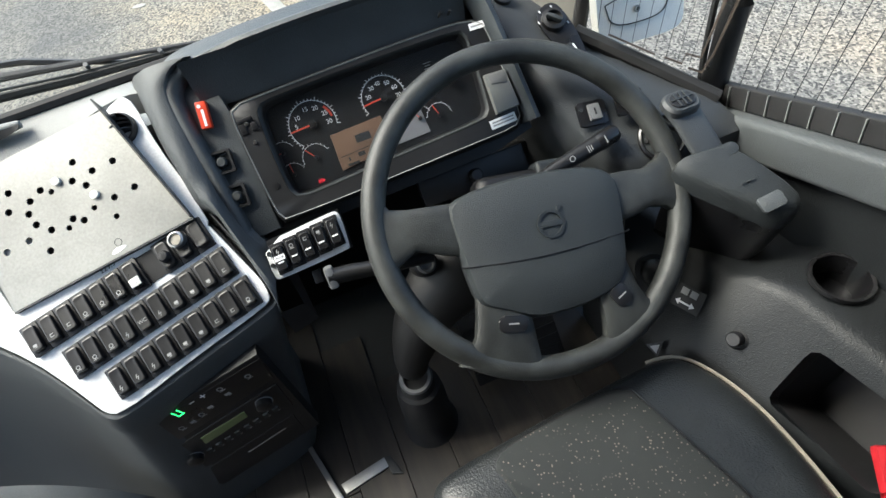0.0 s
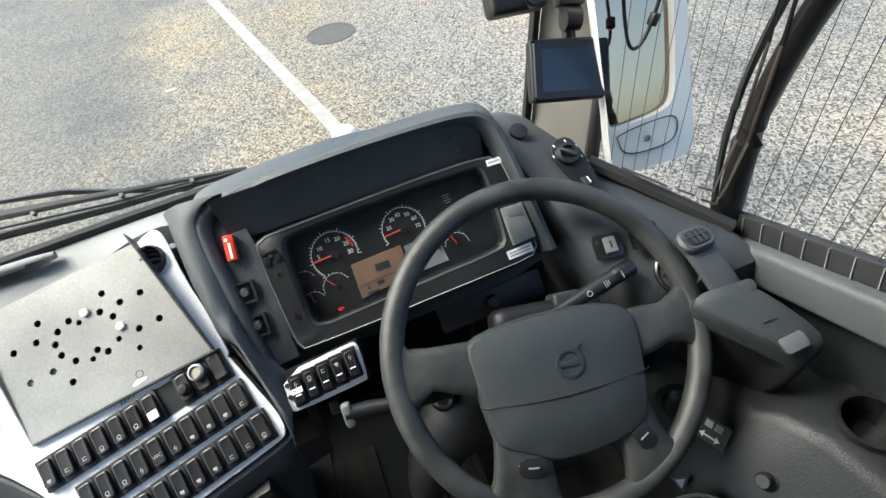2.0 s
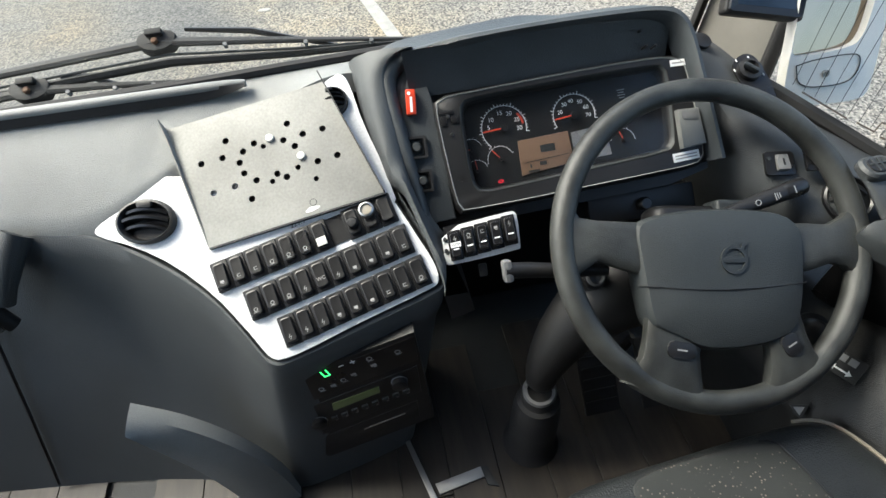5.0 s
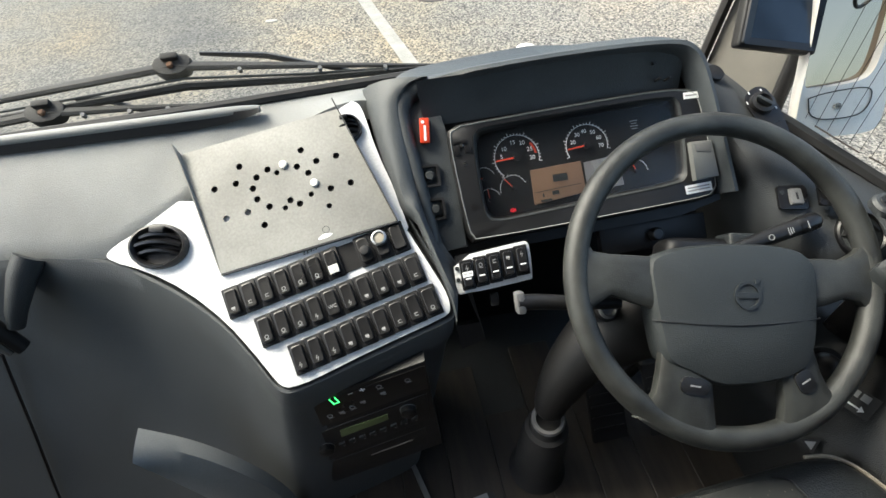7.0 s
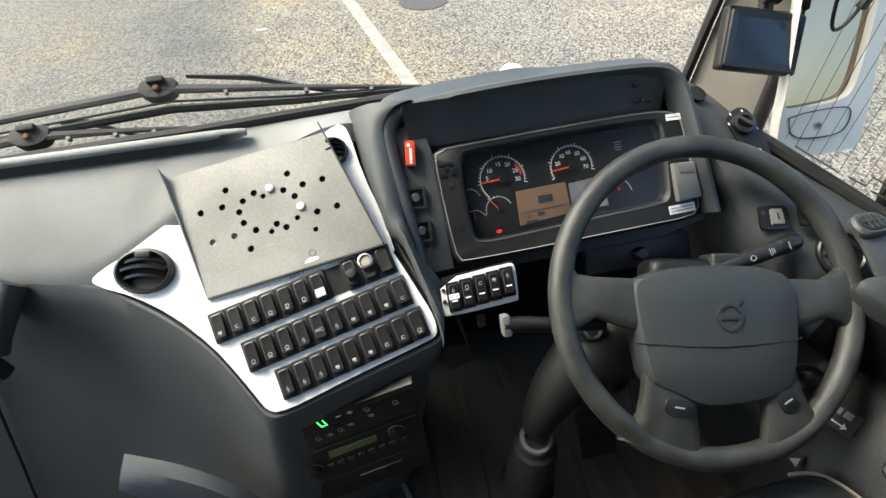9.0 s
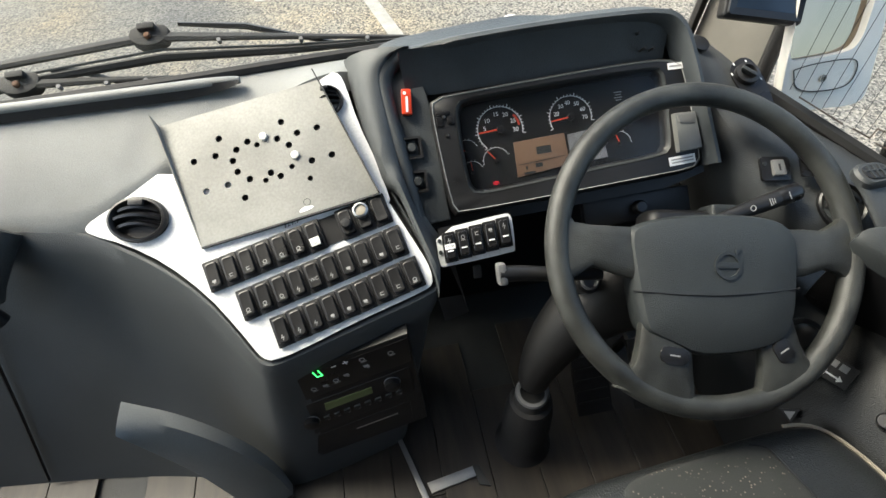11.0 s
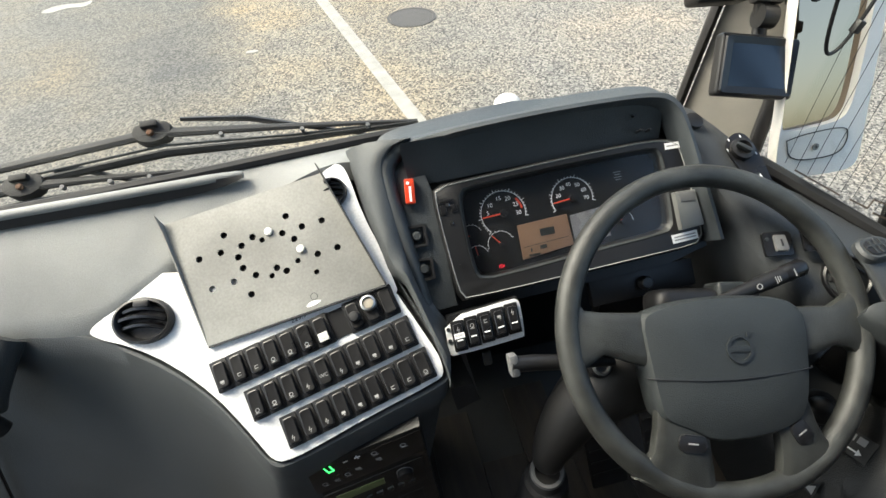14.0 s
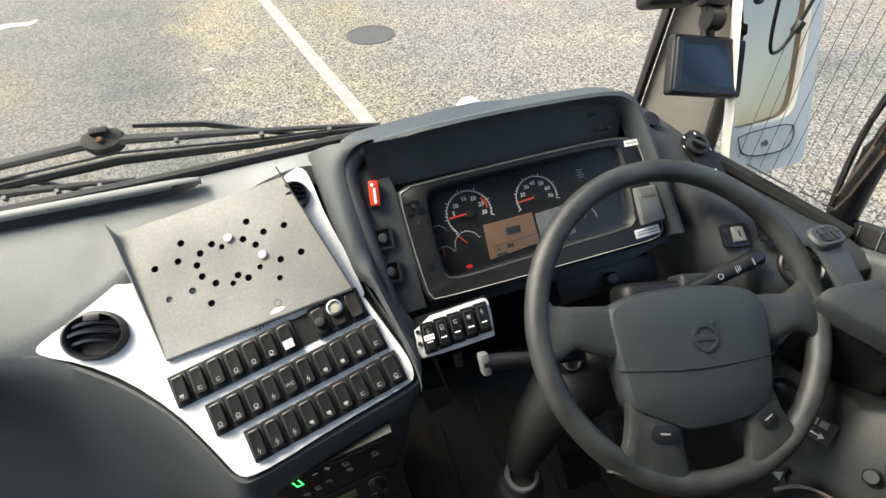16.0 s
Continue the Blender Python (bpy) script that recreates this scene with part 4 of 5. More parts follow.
bowed = loft([pad_ring(0.96, -0.03), pad_ring(1.0, 0.0), pad_ring(0.99, 0.012), pad_ring(0.955, 0.019), pad_ring(0.8, 0.024), pad_ring(0.45, 0.027)], cap1=True)
part("hub_pad", bowed, PADM, wheel, "grained hub pad with a cross seam")
seam = [F(FW, x - 4, -56 - 12 * math.cos((x + 20) / 95), z) for x, z in ((-113, 10), (-108, 18.5), (-98, 22), (-70, 25), (-40, 27), (0, 27.6), (45, 27.2), (75, 25.4), (108, 22), (122, 18.5), (129, 10))]
part("seam", sweep(seam, 0.0013, 6), BLACK, wheel)
em = FW @ at(0.008, -0.028, 0.0268)
part("emblem", join(ringmesh([(0.019, 0), (0.019, 0.0022), (0.015, 0.0022), (0.015, 0)], em, 28), rbox(0.034, 0.008, 0.002, em @ pose(0, 0, 0.001), 0.0005), prism([(0.010, 0.012), (0.020, 0.022), (0.012, 0.022)], 0, 0.002, em)), DARK, wheel, "round moulded emblem")
part("horn_mark", prism([(-0.006, 0.002), (0.006, 0.002), (0.0, -0.003)], 0, 0.0008, FW @ at(0.013, -0.126, 0.0215)), BLACK, wheel)


def boxy(c_):
    return math.copysign(abs(c_) ** 0.6, c_)


def spoke(rows):
    """A spoke as rings from rim to hub: centre, half width and thickness, in millimetres."""
    rings = []
    for x, y, hx, hy, z, th in rows:
        rings.append([F(FW, x + hx * boxy(math.cos(a_)), y + hy * boxy(math.cos(a_)), z + th * boxy(math.sin(a_))) for a_ in [2 * math.pi * i / 16 for i in range(16)]])
    return loft(rings, cap0=True, cap1=True)


part("spoke", spoke([(-214, -4, 0, 62, 0, 12), (-196, -8, 0, 38, 0, 13), (-172, -2, 0, 28, 2, 13), (-140, -8, 0, 33, 4, 13), (-100, -14, 0, 38, 2, 13)]), WHEELM, wheel)
part("spoke", spoke([(214, 4, 0, 60, 0, 12), (192, 2, 0, 36, 0, 13), (168, -2, 0, 28, 2, 13), (140, -6, 0, 33, 4, 13), (100, -10, 0, 36, 2, 13)]), WHEELM, wheel)
part("spoke", spoke([(-84, -206, 62, -18, 0, 12), (-82, -190, 50, -16, 1, 14), (-76, -170, 42, -14, 3, 14), (-74, -140, 38, -10, 4, 13), (-70, -105, 36, -8, 2, 12)]), WHEELM, wheel)
part("spoke", spoke([(108, -192, 54, 26, 0, 12), (102, -180, 42, 18, 1, 14), (97, -164, 34, 14, 3, 14), (92, -140, 29, 10, 4, 13), (86, -105, 28, 8, 2, 12)]), WHEELM, wheel)
for x, y, r in ((-66, -147, -8), (91, -141, 30)):
    bt = part("button", prism(rrect(0.040 if x < 0 else 0.026, 0.022 if x < 0 else 0.03, 0.008), 0.010, 0.019, FW @ at(x / 1000, y / 1000, 0, r), 0.003), BLACK, wheel, "black spoke button")
    part("button_print", rbox(0.014, 0.002, 0.0005, FW @ at(x / 1000, y / 1000, 0.0192, r), 0), GREYPRINT, bt)

# ---- steering column, stalks ----
col = thing("steering_column", "dark grey steering column shroud with a floor boot", "steering column")
part("shroud", sweep(chaikin([F(FW, 0, -40, -18), F(FW, -5, -30, -70), (-.085, .05, .45), (-.17, .035, .385), (-.218, .012, .30), (-.226, .002, .25)], 2, False), [0.08, 0.08, 0.075, 0.052, 0.034, 0.024], 18), VENTK, col)
part("top_cover", rbox(0.17, 0.09, 0.06, FW @ at(0.02, 0.015, -0.065), 0.02, 3), BLACK, col)
part("cover_step", rbox(0.045, 0.03, 0.04, FW @ at(0.05, 0.052, -0.05), 0.006, 3), DARK, col)
part("collar", ringmesh([(0.03, 0), (0.033, 0.006), (0.03, 0.012), (0.024, 0.012), (0.024, 0)], pose(-.226, -.004, .225, 10, -6, 0), 24), GREY_L, col, "worn grey collar")
part("boot", ringmesh([(0.0, 0.225), (0.028, 0.225), (0.034, 0.205), (0.042, 0.20), (0.048, 0.16), (0.05, 0.10), (0.05, 0.02), (0.062, 0.0)], at(-.227, -.006, 0.0), 28, closed=False), RUBBER, col, "black rubber boot")

st = thing("wiper_stalk", "black column stalk with white symbols and a ribbed end", "stalk")
sa, sb = Vector((0.035, 0.035, 0.575)), Vector((0.184, 0.048, 0.600))
part("lever", sweep([sa, sa.lerp(sb, 0.3), sa.lerp(sb, 0.55), sa.lerp(sb, 0.75)], [0.009, 0.011, 0.0135, 0.0135], 12), BLACK, st)
part("end_knob", sweep([sa.lerp(sb, 0.74), sa.lerp(sb, 0.78), sa.lerp(sb, 0.97), sb], [0.0125, 0.0145, 0.0145, 0.011], 10), GLOSSK, st)
sm = axes_m(sa.lerp(sb, 0.45), (-0.1, -0.66, 0.74), sb - sa)
part("symbol", ringmesh([(0.0048, 0.0128), (0.0048, 0.0136), (0.0036, 0.0136), (0.0036, 0.0128)], sm @ at(-0.004, 0), 12), GREYPRINT, st)
for i in range(3):
    part("symbol", rbox(0.0012, 0.012 - 0.002 * i, 0.0006, sm @ at(0.024 + 0.0035 * i, 0, 0.0142), 0), GREYPRINT, st)
part("symbol", rbox(0.0015, 0.012, 0.0006, sm @ at(0.056, 0, 0.0152), 0), GREYPRINT, st)
st2 = thing("indicator_stalk", "short black column stalk with a worn pale end", "stalk")
part("lever", sweep([(-.295, .046, .547), (-.26, .043, .543), (-.20, .03, .54), (-.14, .02, .54)], [0.0125, 0.0125, 0.011, 0.011], 10), BLACK, st2)
part("end_cap", rbox(0.014, 0.024, 0.034, pose(-.291, .046, .546, -40, 0, 0), 0.005), GREY_L, st2, "worn pale lever end")
key = thing("ignition_lock", "worn grey ignition lock beside the column", "lock")
part("barrel", ringmesh([(0.015, 0), (0.015, 0.012), (0.012, 0.015), (0.009, 0.011), (0, 0.011)], axes_m(Vector((-.176, .012, .50)), FW.col[2].to_3d(), (1, 0, 0)), 24, closed=False), GREY_L, key)
part("collar", ringmesh([(0.02, -0.06), (0.02, 0.004), (0.015, 0.006)], axes_m(Vector((-.176, .012, .50)), FW.col[2].to_3d(), (1, 0, 0)), 24, closed=False), BLACK, key)

rot = thing("rotary_knob", "black rotary knob behind the steering wheel", "knob")
part("knob", ringmesh([(0.022, -0.03), (0.022, 0.0), (0.019, 0.006), (0.013, 0.010), (0, 0.010)], axes_m((0.172, -0.118, 0.418), (-0.45, -0.55, 0.70), (1, 0, 0)), 24, closed=False), BLACK, rot)
part("collar", ringmesh([(0.030, -0.035), (0.030, -0.022), (0.021, -0.018)], axes_m((0.172, -0.118, 0.418), (-0.45, -0.55, 0.70), (1, 0, 0)), 24, closed=False), RUBBER, rot)
part("stem", sweep([(0.18, -0.11, 0.40), (0.21, -0.08, 0.34)], 0.014, 10), BLACK, rot)
nub = thing("trip_button", "small black knob under the instruments", "knob")
part("knob", ringmesh([(0.012, -0.02), (0.012, 0.002), (0.009, 0.006), (0, 0.006)], axes_m((-0.005, 0.16, 0.519), (0, -0.7, 0.7), (1, 0, 0)), 16, closed=False), GLOSSK, nub)
part("base", rbox(0.20, 0.05, 0.02, axes_m((-0.005, 0.175, 0.505), (0, -0.7, 0.7), (1, 0, 0)), 0.005), BLACK, nub)

# ---- dashboard on the driver's right ----
secs = []
for y, xl, z, xr, zr in ((.46, .06, .680, .18, .665), (.40, .075, .712, .195, .68), (.34, .09, .712, .215, .67), (.28, .105, .690, .25, .645), (.22, .118, .662, .300, .60), (.17, .13, .640, .352, .586), (.12, .145, .613, .385, .576), (.07, .165, .585, .412, .566), (.02, .195, .558, .425, .55), (.0, .205, .540, .43, .54), (-.008, .21, .50, .43, .50)):
    zb = .28
    secs.append([(xl + .05, y + .02, zb), (xl + 0.02, y + .01, z - .14), (xl, y, z - .06), (xl + .004, y, z - .03), (xl + .014, y, z - .008), (xl + .035, y, z), (xl + (xr - xl) * .55, y, z - (z - zr) * .28), (xr - .02, y, zr + (z - zr) * .12 + .004), (xr, y, zr), (xr, y, zr - .05)])
part("wing", loft(secs, closed=False), WINGM, dashboard, "dark wing sweeping down to the side window")
dp = thing("headlamp_switch", "black rotary lamp switch panel on the dashboard wing", "switch")
dm = axes_m((0.205, 0.250, 0.672), (-0.05, -0.44, 0.90), (0.16, -0.93, -0.42))
part("plate", prism(chaikin([(-0.045, 0.026), (0.02, 0.026), (0.085, 0.012), (0.085, -0.010), (0.02, -0.024), (-0.035, -0.024)], 2), 0, 0.004, dm, 0.001), GLOSSK, dp)
part("knob", ringmesh([(0.021, 0.003), (0.020, 0.012), (0.014, 0.014), (0.012, 0.008), (0.0, 0.006)], dm @ at(-0.008, 0.0), 24, closed=False), BLACK, dp)
part("grip", rbox(0.028, 0.007, 0.012, dm @ at(-0.008, 0, 0.012, 35), 0.003), DARK, dp)
for a_ in (1.0, 1.8, 2.6, 3.6, 4.4):
    part("print", rbox(0.005, 0.002, 0.0005, dm @ at(-0.008 + 0.028 * math.cos(a_), 0.024 * math.sin(a_), 0.0043), 0), WHITE, dp)
part("print", rbox(0.012, 0.0025, 0.0005, dm @ at(0.05, 0.004, 0.0043), 0), WHITE, dp)
part("roller", rbox(0.018, 0.010, 0.008, dm @ at(0.05, -0.004, 0.003), 0.002), DARK, dp)
for (x, y, z), lit in (((0.246, 0.084, 0.609), True), ((0.188, 0.097, 0.600), True)):
    rk = thing("rocker_switch", "rocker switch with a pale key in a black bezel" if lit else "dark rocker switch in a black bezel", "switch", "rocker switches on the dashboard wing")
    m = axes_m((x, y, z), (-0.1, -0.5, 0.86), (0.95, -0.25, 0.1))
    part("bezel", prism(rrect(0.046, 0.040, 0.004), 0, 0.006, m, 0.0015), GLOSSK, rk)
    part("key", rbox(0.020, 0.028, 0.010, m @ pose(0.003, 0, 0.007, -8, 0, 0), 0.003), GREY_L if lit else DARK, rk)
    part("key_print", rbox(0.003, 0.012, 0.0006, m @ pose(0.003, 0.0, 0.0123, -8, 0, 0), 0), BLACK if lit else GREYPRINT, rk)
    part("screw", disc(0.0035, 0.005, 0.0075, m @ at(-0.017, 0.008), 10), DARK, rk)
# small oval vent, drawn as a plain black disc
ov = thing("tweeter", "small black oval grille beside the instrument hood", "speaker")
part("grille", disc(0.017, 0, 0.006, axes_m((0.145, 0.325, 0.706), (0.1, -0.35, 0.93), (1, 0, 0)), 20, 0.003), BLACK, ov)
rv = thing("air_vent", "round closed black vent with a curved flap on the dashboard wing", "air vent")
vm = axes_m((0.275, 0.024, 0.569), (-0.15, -0.5, 0.85), (1, 0, 0))
part("ring", ringmesh([(0.038, -0.012), (0.038, 0.004), (0.035, 0.006), (0.032, 0.003), (0.032, -0.006)], vm, 36), GLOSSK, rv)
part("flap", disc(0.0325, -0.010, 0.001, vm, 32, 0.002), DARK, rv)
part("flap_lip", sweep([vm @ Vector((0.028 * math.cos(a_), 0.020 * math.sin(a_) - 0.004, 0.002)) for a_ in [0.2 + 0.3 * k_ for k_ in range(10)]], 0.003, 6), BLACK, rv)

lev = thing("hand_lever", "dark grey hand lever with a flat ribbed head", "lever")
la, lb = Vector((0.299, 0.029, 0.626)), Vector((0.318, -0.055, 0.556))
lm = axes_m(la, (0.0, -0.15, 1), (1, 0, 0))
ring_a = [(lm @ Vector((p[0], p[1], 0))) for p in rrect(0.060, 0.042, 0.019)]
part("shaft", loft([[lm @ Vector((p[0] * 0.85, p[1] * 0.85, 0.004)) for p in rrect(0.060, 0.042, 0.019)], ring_a, [lm @ Vector((p[0], p[1] * 1.02, -0.010)) for p in rrect(0.060, 0.042, 0.019)], [Vector((0.003, -0.02, -0.02)) + lm @ Vector((p[0] * 0.93, p[1] * 0.95, 0)) for p in rrect(0.060, 0.042, 0.019)], [(lb - la) + lm @ Vector((p[0] * 0.88, p[1] * 0.9, 0)) for p in rrect(0.060, 0.042, 0.019)]], cap0=True, cap1=True), WINGM, lev)
part("head_ring", prism(rrect(0.040, 0.027, 0.012), 0.003, 0.006, lm, 0.001), BLACK, lev)
part("rib", join(*[rbox(0.003, 0.025, 0.003, lm @ at(-0.009 + 0.009 * i, 0, 0.0065), 0.001) for i in range(3)], rbox(0.036, 0.003, 0.003, lm @ at(0, 0.002, 0.0065), 0.001)), DARK, lev)

box = thing("lever_box", "dark plastic housing with a tapered lid below the lever", "control box")
LO = [(.246, -.040, .556), (.262, -.030, .566), (.290, -.034, .572), (.330, -.042, .576), (.356, -.078, .568), (.392, -.148, .541), (.386, -.170, .531), (.345, -.172, .526), (.318, -.135, .533), (.280, -.085, .545)]
lo = chaikin(LO, 1)
lc = sum(lo, Vector()) / len(lo)


def lid_ring(f_, dz, shift=Vector()):
    return [lc + (p - lc) * f_ + Vector((0, 0, dz)) + shift for p in lo]


part("lid", loft([lid_ring(0.99, -0.022), lid_ring(1.0, -0.012), lid_ring(0.985, 0.0), lid_ring(0.95, 0.008), lid_ring(0.86, 0.012), lid_ring(0.60, 0.013)], cap1=True), DARK, box)
part("case", loft([lid_ring(0.97, -0.02), lid_ring(0.955, -0.06, Vector((.002, .004, 0))), lid_ring(0.94, -0.11, Vector((.004, .010, 0))), lid_ring(0.88, -0.165, Vector((.008, .02, 0)))], cap1=True), GLOSSK, box)
bm_ = axes_m(lc + Vector((0, 0, 0.013)), Vector((.110, -.03, .02)).cross(Vector((.05, -.13, -.03))) * -1, (.110, -.03, .02))
part("badge", prism(rrect(0.036, 0.024, 0.005), -0.002, 0.0035, bm_ @ at(0.030, -0.052, 0, 12), 0.001), CONSOLE, box, "grey rounded badge")
part("recess", prism(rrect(0.055, 0.020, 0.008), -0.002, 0.003, bm_ @ at(-0.010, 0.042, 0, 5), 0.002), DARK, box)
part("lettering", rbox(0.022, 0.003, 0.0006, bm_ @ at(0.012, -0.012, 0.0012, 10), 0), DARK, box)

# ---- side wall with sloping sill ----
SL = -0.39
def band(y0, y1, z0, z1, x0, x1, r=0.006):
    """A beam that follows the sloping window line."""
    b_ = rbox(x1 - x0, y1 - y0, z1 - z0, Matrix(), r, 3)
    for v_ in b_.verts:
        v_.co += Vector(((x0 + x1) / 2, (y0 + y1) / 2, (z0 + z1) / 2))
        v_.co.z += SL * v_.co.y
    return b_


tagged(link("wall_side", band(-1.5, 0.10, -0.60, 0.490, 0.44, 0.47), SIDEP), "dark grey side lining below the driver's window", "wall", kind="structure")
tagged(link("window_sill", band(-1.5, 0.09, 0.486, 0.562, 0.415, 0.46, 0.012), CONSOLE), "grey sloping sill of the driver's window", "trim", kind="structure")
gk = tagged(link("window_gasket", band(-1.5, 0.085, 0.564, 0.606, 0.438, 0.455, 0.003), RUBBER), "black ribbed gasket along the window foot", "trim", kind="structure")
for i in range(18):
    y = 0.06 - 0.036 * i
    part("gasket_rib", rbox(0.003, 0.0016, 0.036, pose(0.4365, y, 0.585 + SL * y, -12, 0, 0), 0), GREY, gk)
pane = [(0.447, 0.08, 0.57), (0.447, -1.5, 1.2), (0.447, -1.5, 2.2), (0.447, 0.0, 2.2), (0.447, 0.09, 0.9)]
bm = bmesh.new()
bm.faces.new([bm.verts.new(p) for p in pane])
wd = link("window_1", bm, GLASS)
wd.visible_shadow = False
tagged(wd, "clear driver's side window with fine heating wires", "window", kind="structure")
wires = join(*[sweep([(0.4455, 0.055 - 0.032 * i, 0.60 + SL * (0.055 - 0.032 * i)), (0.4455, 0.028 - 0.032 * i, 2.1)], 0.0007, 4) for i in range(44)])
part("heating_wires", wires, BLACK, wd)["kind"] = "stuff"

post = thing("window_post", "black curved post between the side windows", "post")
part("post", sweep(chaikin([(.43, .085, .50), (.437, .10, .60), (.442, .112, .72), (.446, .10, .85), (.45, .06, 1.0), (.455, -.03, 1.25), (.46, -.2, 1.6), (.48, -.5, 2.25)], 2, False), 0.023, 10, 0.8), BLACK, post)
part("seal", sweep(chaikin([(.415, .10, .53), (.42, .125, .62), (.424, .14, .74), (.43, .13, .87), (.435, .10, 1.0), (.44, .02, 1.25), (.45, -.12, 1.6)], 2, False), 0.006, 6), RUBBER, post)

# quarter window, its foot, and the printed heating tracks
qa, qb = Vector((.250, .238, .648)), Vector((.418, .085, .572))
bm = bmesh.new()
bm.faces.new([bm.verts.new(p) for p in (qa, qb, qb + Vector((.03, 0.0, .5)), qb + Vector((.04, -0.06, 1.5)), qa + Vector((.20, .02, 1.5)))])
qw = link("window_2", bm, GLASS)
qw.visible_shadow = False
tagged(qw, "clear quarter window ahead of the driver's window", "window", kind="structure")
qm = axes_m(qa.lerp(qb, 0.5) + Vector((-.004, 0, 0)), (qb - qa).cross(Vector((0.05, 0, 1))), (qb - qa))
def on_quarter(s_, h):
    """A point on the quarter window, s_ along its foot and h above it."""
    return qa.lerp(qb, s_) + Vector((.06 * h * s_ - .003, -.003, h))


for run in (((.2, .022), (.55, .020)), ((.62, .022), (.75, .023), (.755, .042), (.86, .045), (.885, .15), (.87, .30), (.80, .5)), ((.80, .020), (.90, .022), (.93, .06), (.955, .15), (.94, .30), (.88, .5))):
    part("track", sweep([on_quarter(*q_) for q_ in run], 0.0035, 4, 0.4), TRACK, qw, "brown printed heating track")
part("heating_wires", join(*[sweep([on_quarter(.12 + .085 * i, .025), on_quarter(.10 + .085 * i, .8)], 0.0005, 4) for i in range(9)]), BLACK, qw)["kind"] = "stuff"
tagged(link("quarter_window_foot", sweep([qa + Vector((0, .02, -.005)), qa.lerp(qb, 0.5) + Vector((0, 0, -0.006)), qb + Vector((0.0, -.02, -.008))], 0.014, 8), RUBBER), "black rubber foot of the quarter window", "trim", kind="structure")
part("clip", join(rbox(0.008, 0.010, 0.035, pose(.418, .105, .585), 0.002), disc(0.007, 0, 0.006, pose(.418, .105, .60), 10)), BLACK, post)

# ---- front pillar ----
pil = thing("front_pillar", "beige-grey front pillar with black glass edges", "pillar")
pl = [Vector((.230, .465, .60)), Vector((.239, .458, .74)), Vector((.244, .454, .82)), Vector((.255, .448, .95)), Vector((.295, .41, 1.4)), Vector((.38, .32, 2.25))]
pr = [Vector((.240, .240, .60)), Vector((.295, .302, .74)), Vector((.327, .338, .82)), Vector((.362, .362, .95)), Vector((.44, .33, 1.4)), Vector((.50, .25, 2.25))]
part("trim", loft([[a_ + Vector((.006, -.012, 0)), a_.lerp(b_, .5) + Vector((-.006, 0, 0)), a_.lerp(b_, .97), b_ + Vector((.012, .03, 0)), a_ + Vector((.03, .012, 0))] for a_, b_ in zip(pl, pr)], cap0=True, cap1=True), PILLARM, pil)
part("glass_edge", sweep(pl, 0.020, 8, 0.5), BLACK, pil)
part("glass_edge", sweep(pr, 0.013, 8, 0.7), BLACK, pil)

# ---- monitor and camera at the pillar ----
mon = thing("monitor", "small black monitor with a dark screen on a bracket", "monitor")
mm = axes_m((0.236, 0.329, 0.788), (-0.04, -0.845, 0.53), (0.975, -0.14, -0.16))
part("case", rbox(0.146, 0.104, 0.026, mm @ at(0, 0, -0.012), 0.008, 3), BLACK, mon)
part("bezel", loft([[mm @ Vector((p[0], p[1], 0.001)) for p in rrect(0.138, 0.097, 0.006)], [mm @ Vector((p[0], p[1], 0.004)) for p in rrect(0.134, 0.093, 0.006)], [mm @ Vector((p[0], p[1], 0.002)) for p in rrect(0.108, 0.070, 0.003)]]), GLOSSK, mon)
part("screen", rbox(0.108, 0.070, 0.002, mm @ at(0, 0, 0.0012), 0), SCREEN, mon, "dark blue blank screen")
part("arm", sweep([mm @ Vector((0.01, 0.05, -0.025)), mm @ Vector((0.01, 0.085, -0.03)), mm @ Vector((0.0, 0.13, -0.02))], 0.012, 10), BLACK, mon)
part("joint", ringmesh([(0.0, -0.014), (0.02, -0.014), (0.02, 0.014), (0.0, 0.014)], mm @ pose(0.012, 0.085, -0.02, 0, 90, 0), 18, closed=False), BLACK, mon)
cb = thing("dash_camera", "black camera unit clamped above the monitor", "camera")
part("body", rbox(0.10, 0.055, 0.05, mm @ at(-0.095, 0.120, 0.0, 8), 0.012, 3), BLACK, cb)
part("lens", ringmesh([(0.013, 0), (0.013, 0.012), (0.009, 0.014), (0, 0.010)], mm @ at(-0.075, 0.108, 0.02), 18, closed=False), GLOSSK, cb)
part("clamp", join(rbox(0.05, 0.06, 0.03, mm @ at(0.01, 0.135, -0.02), 0.008), rbox(0.03, 0.03, 0.03, mm @ at(0.06, 0.12, -0.01), 0.008)), BLACK, cb)
part("knob", ringmesh([(0.012, 0), (0.012, 0.014), (0.008, 0.016), (0, 0.016)], mm @ at(0.075, 0.118, 0.0), 14, closed=False), BLACK, cb)

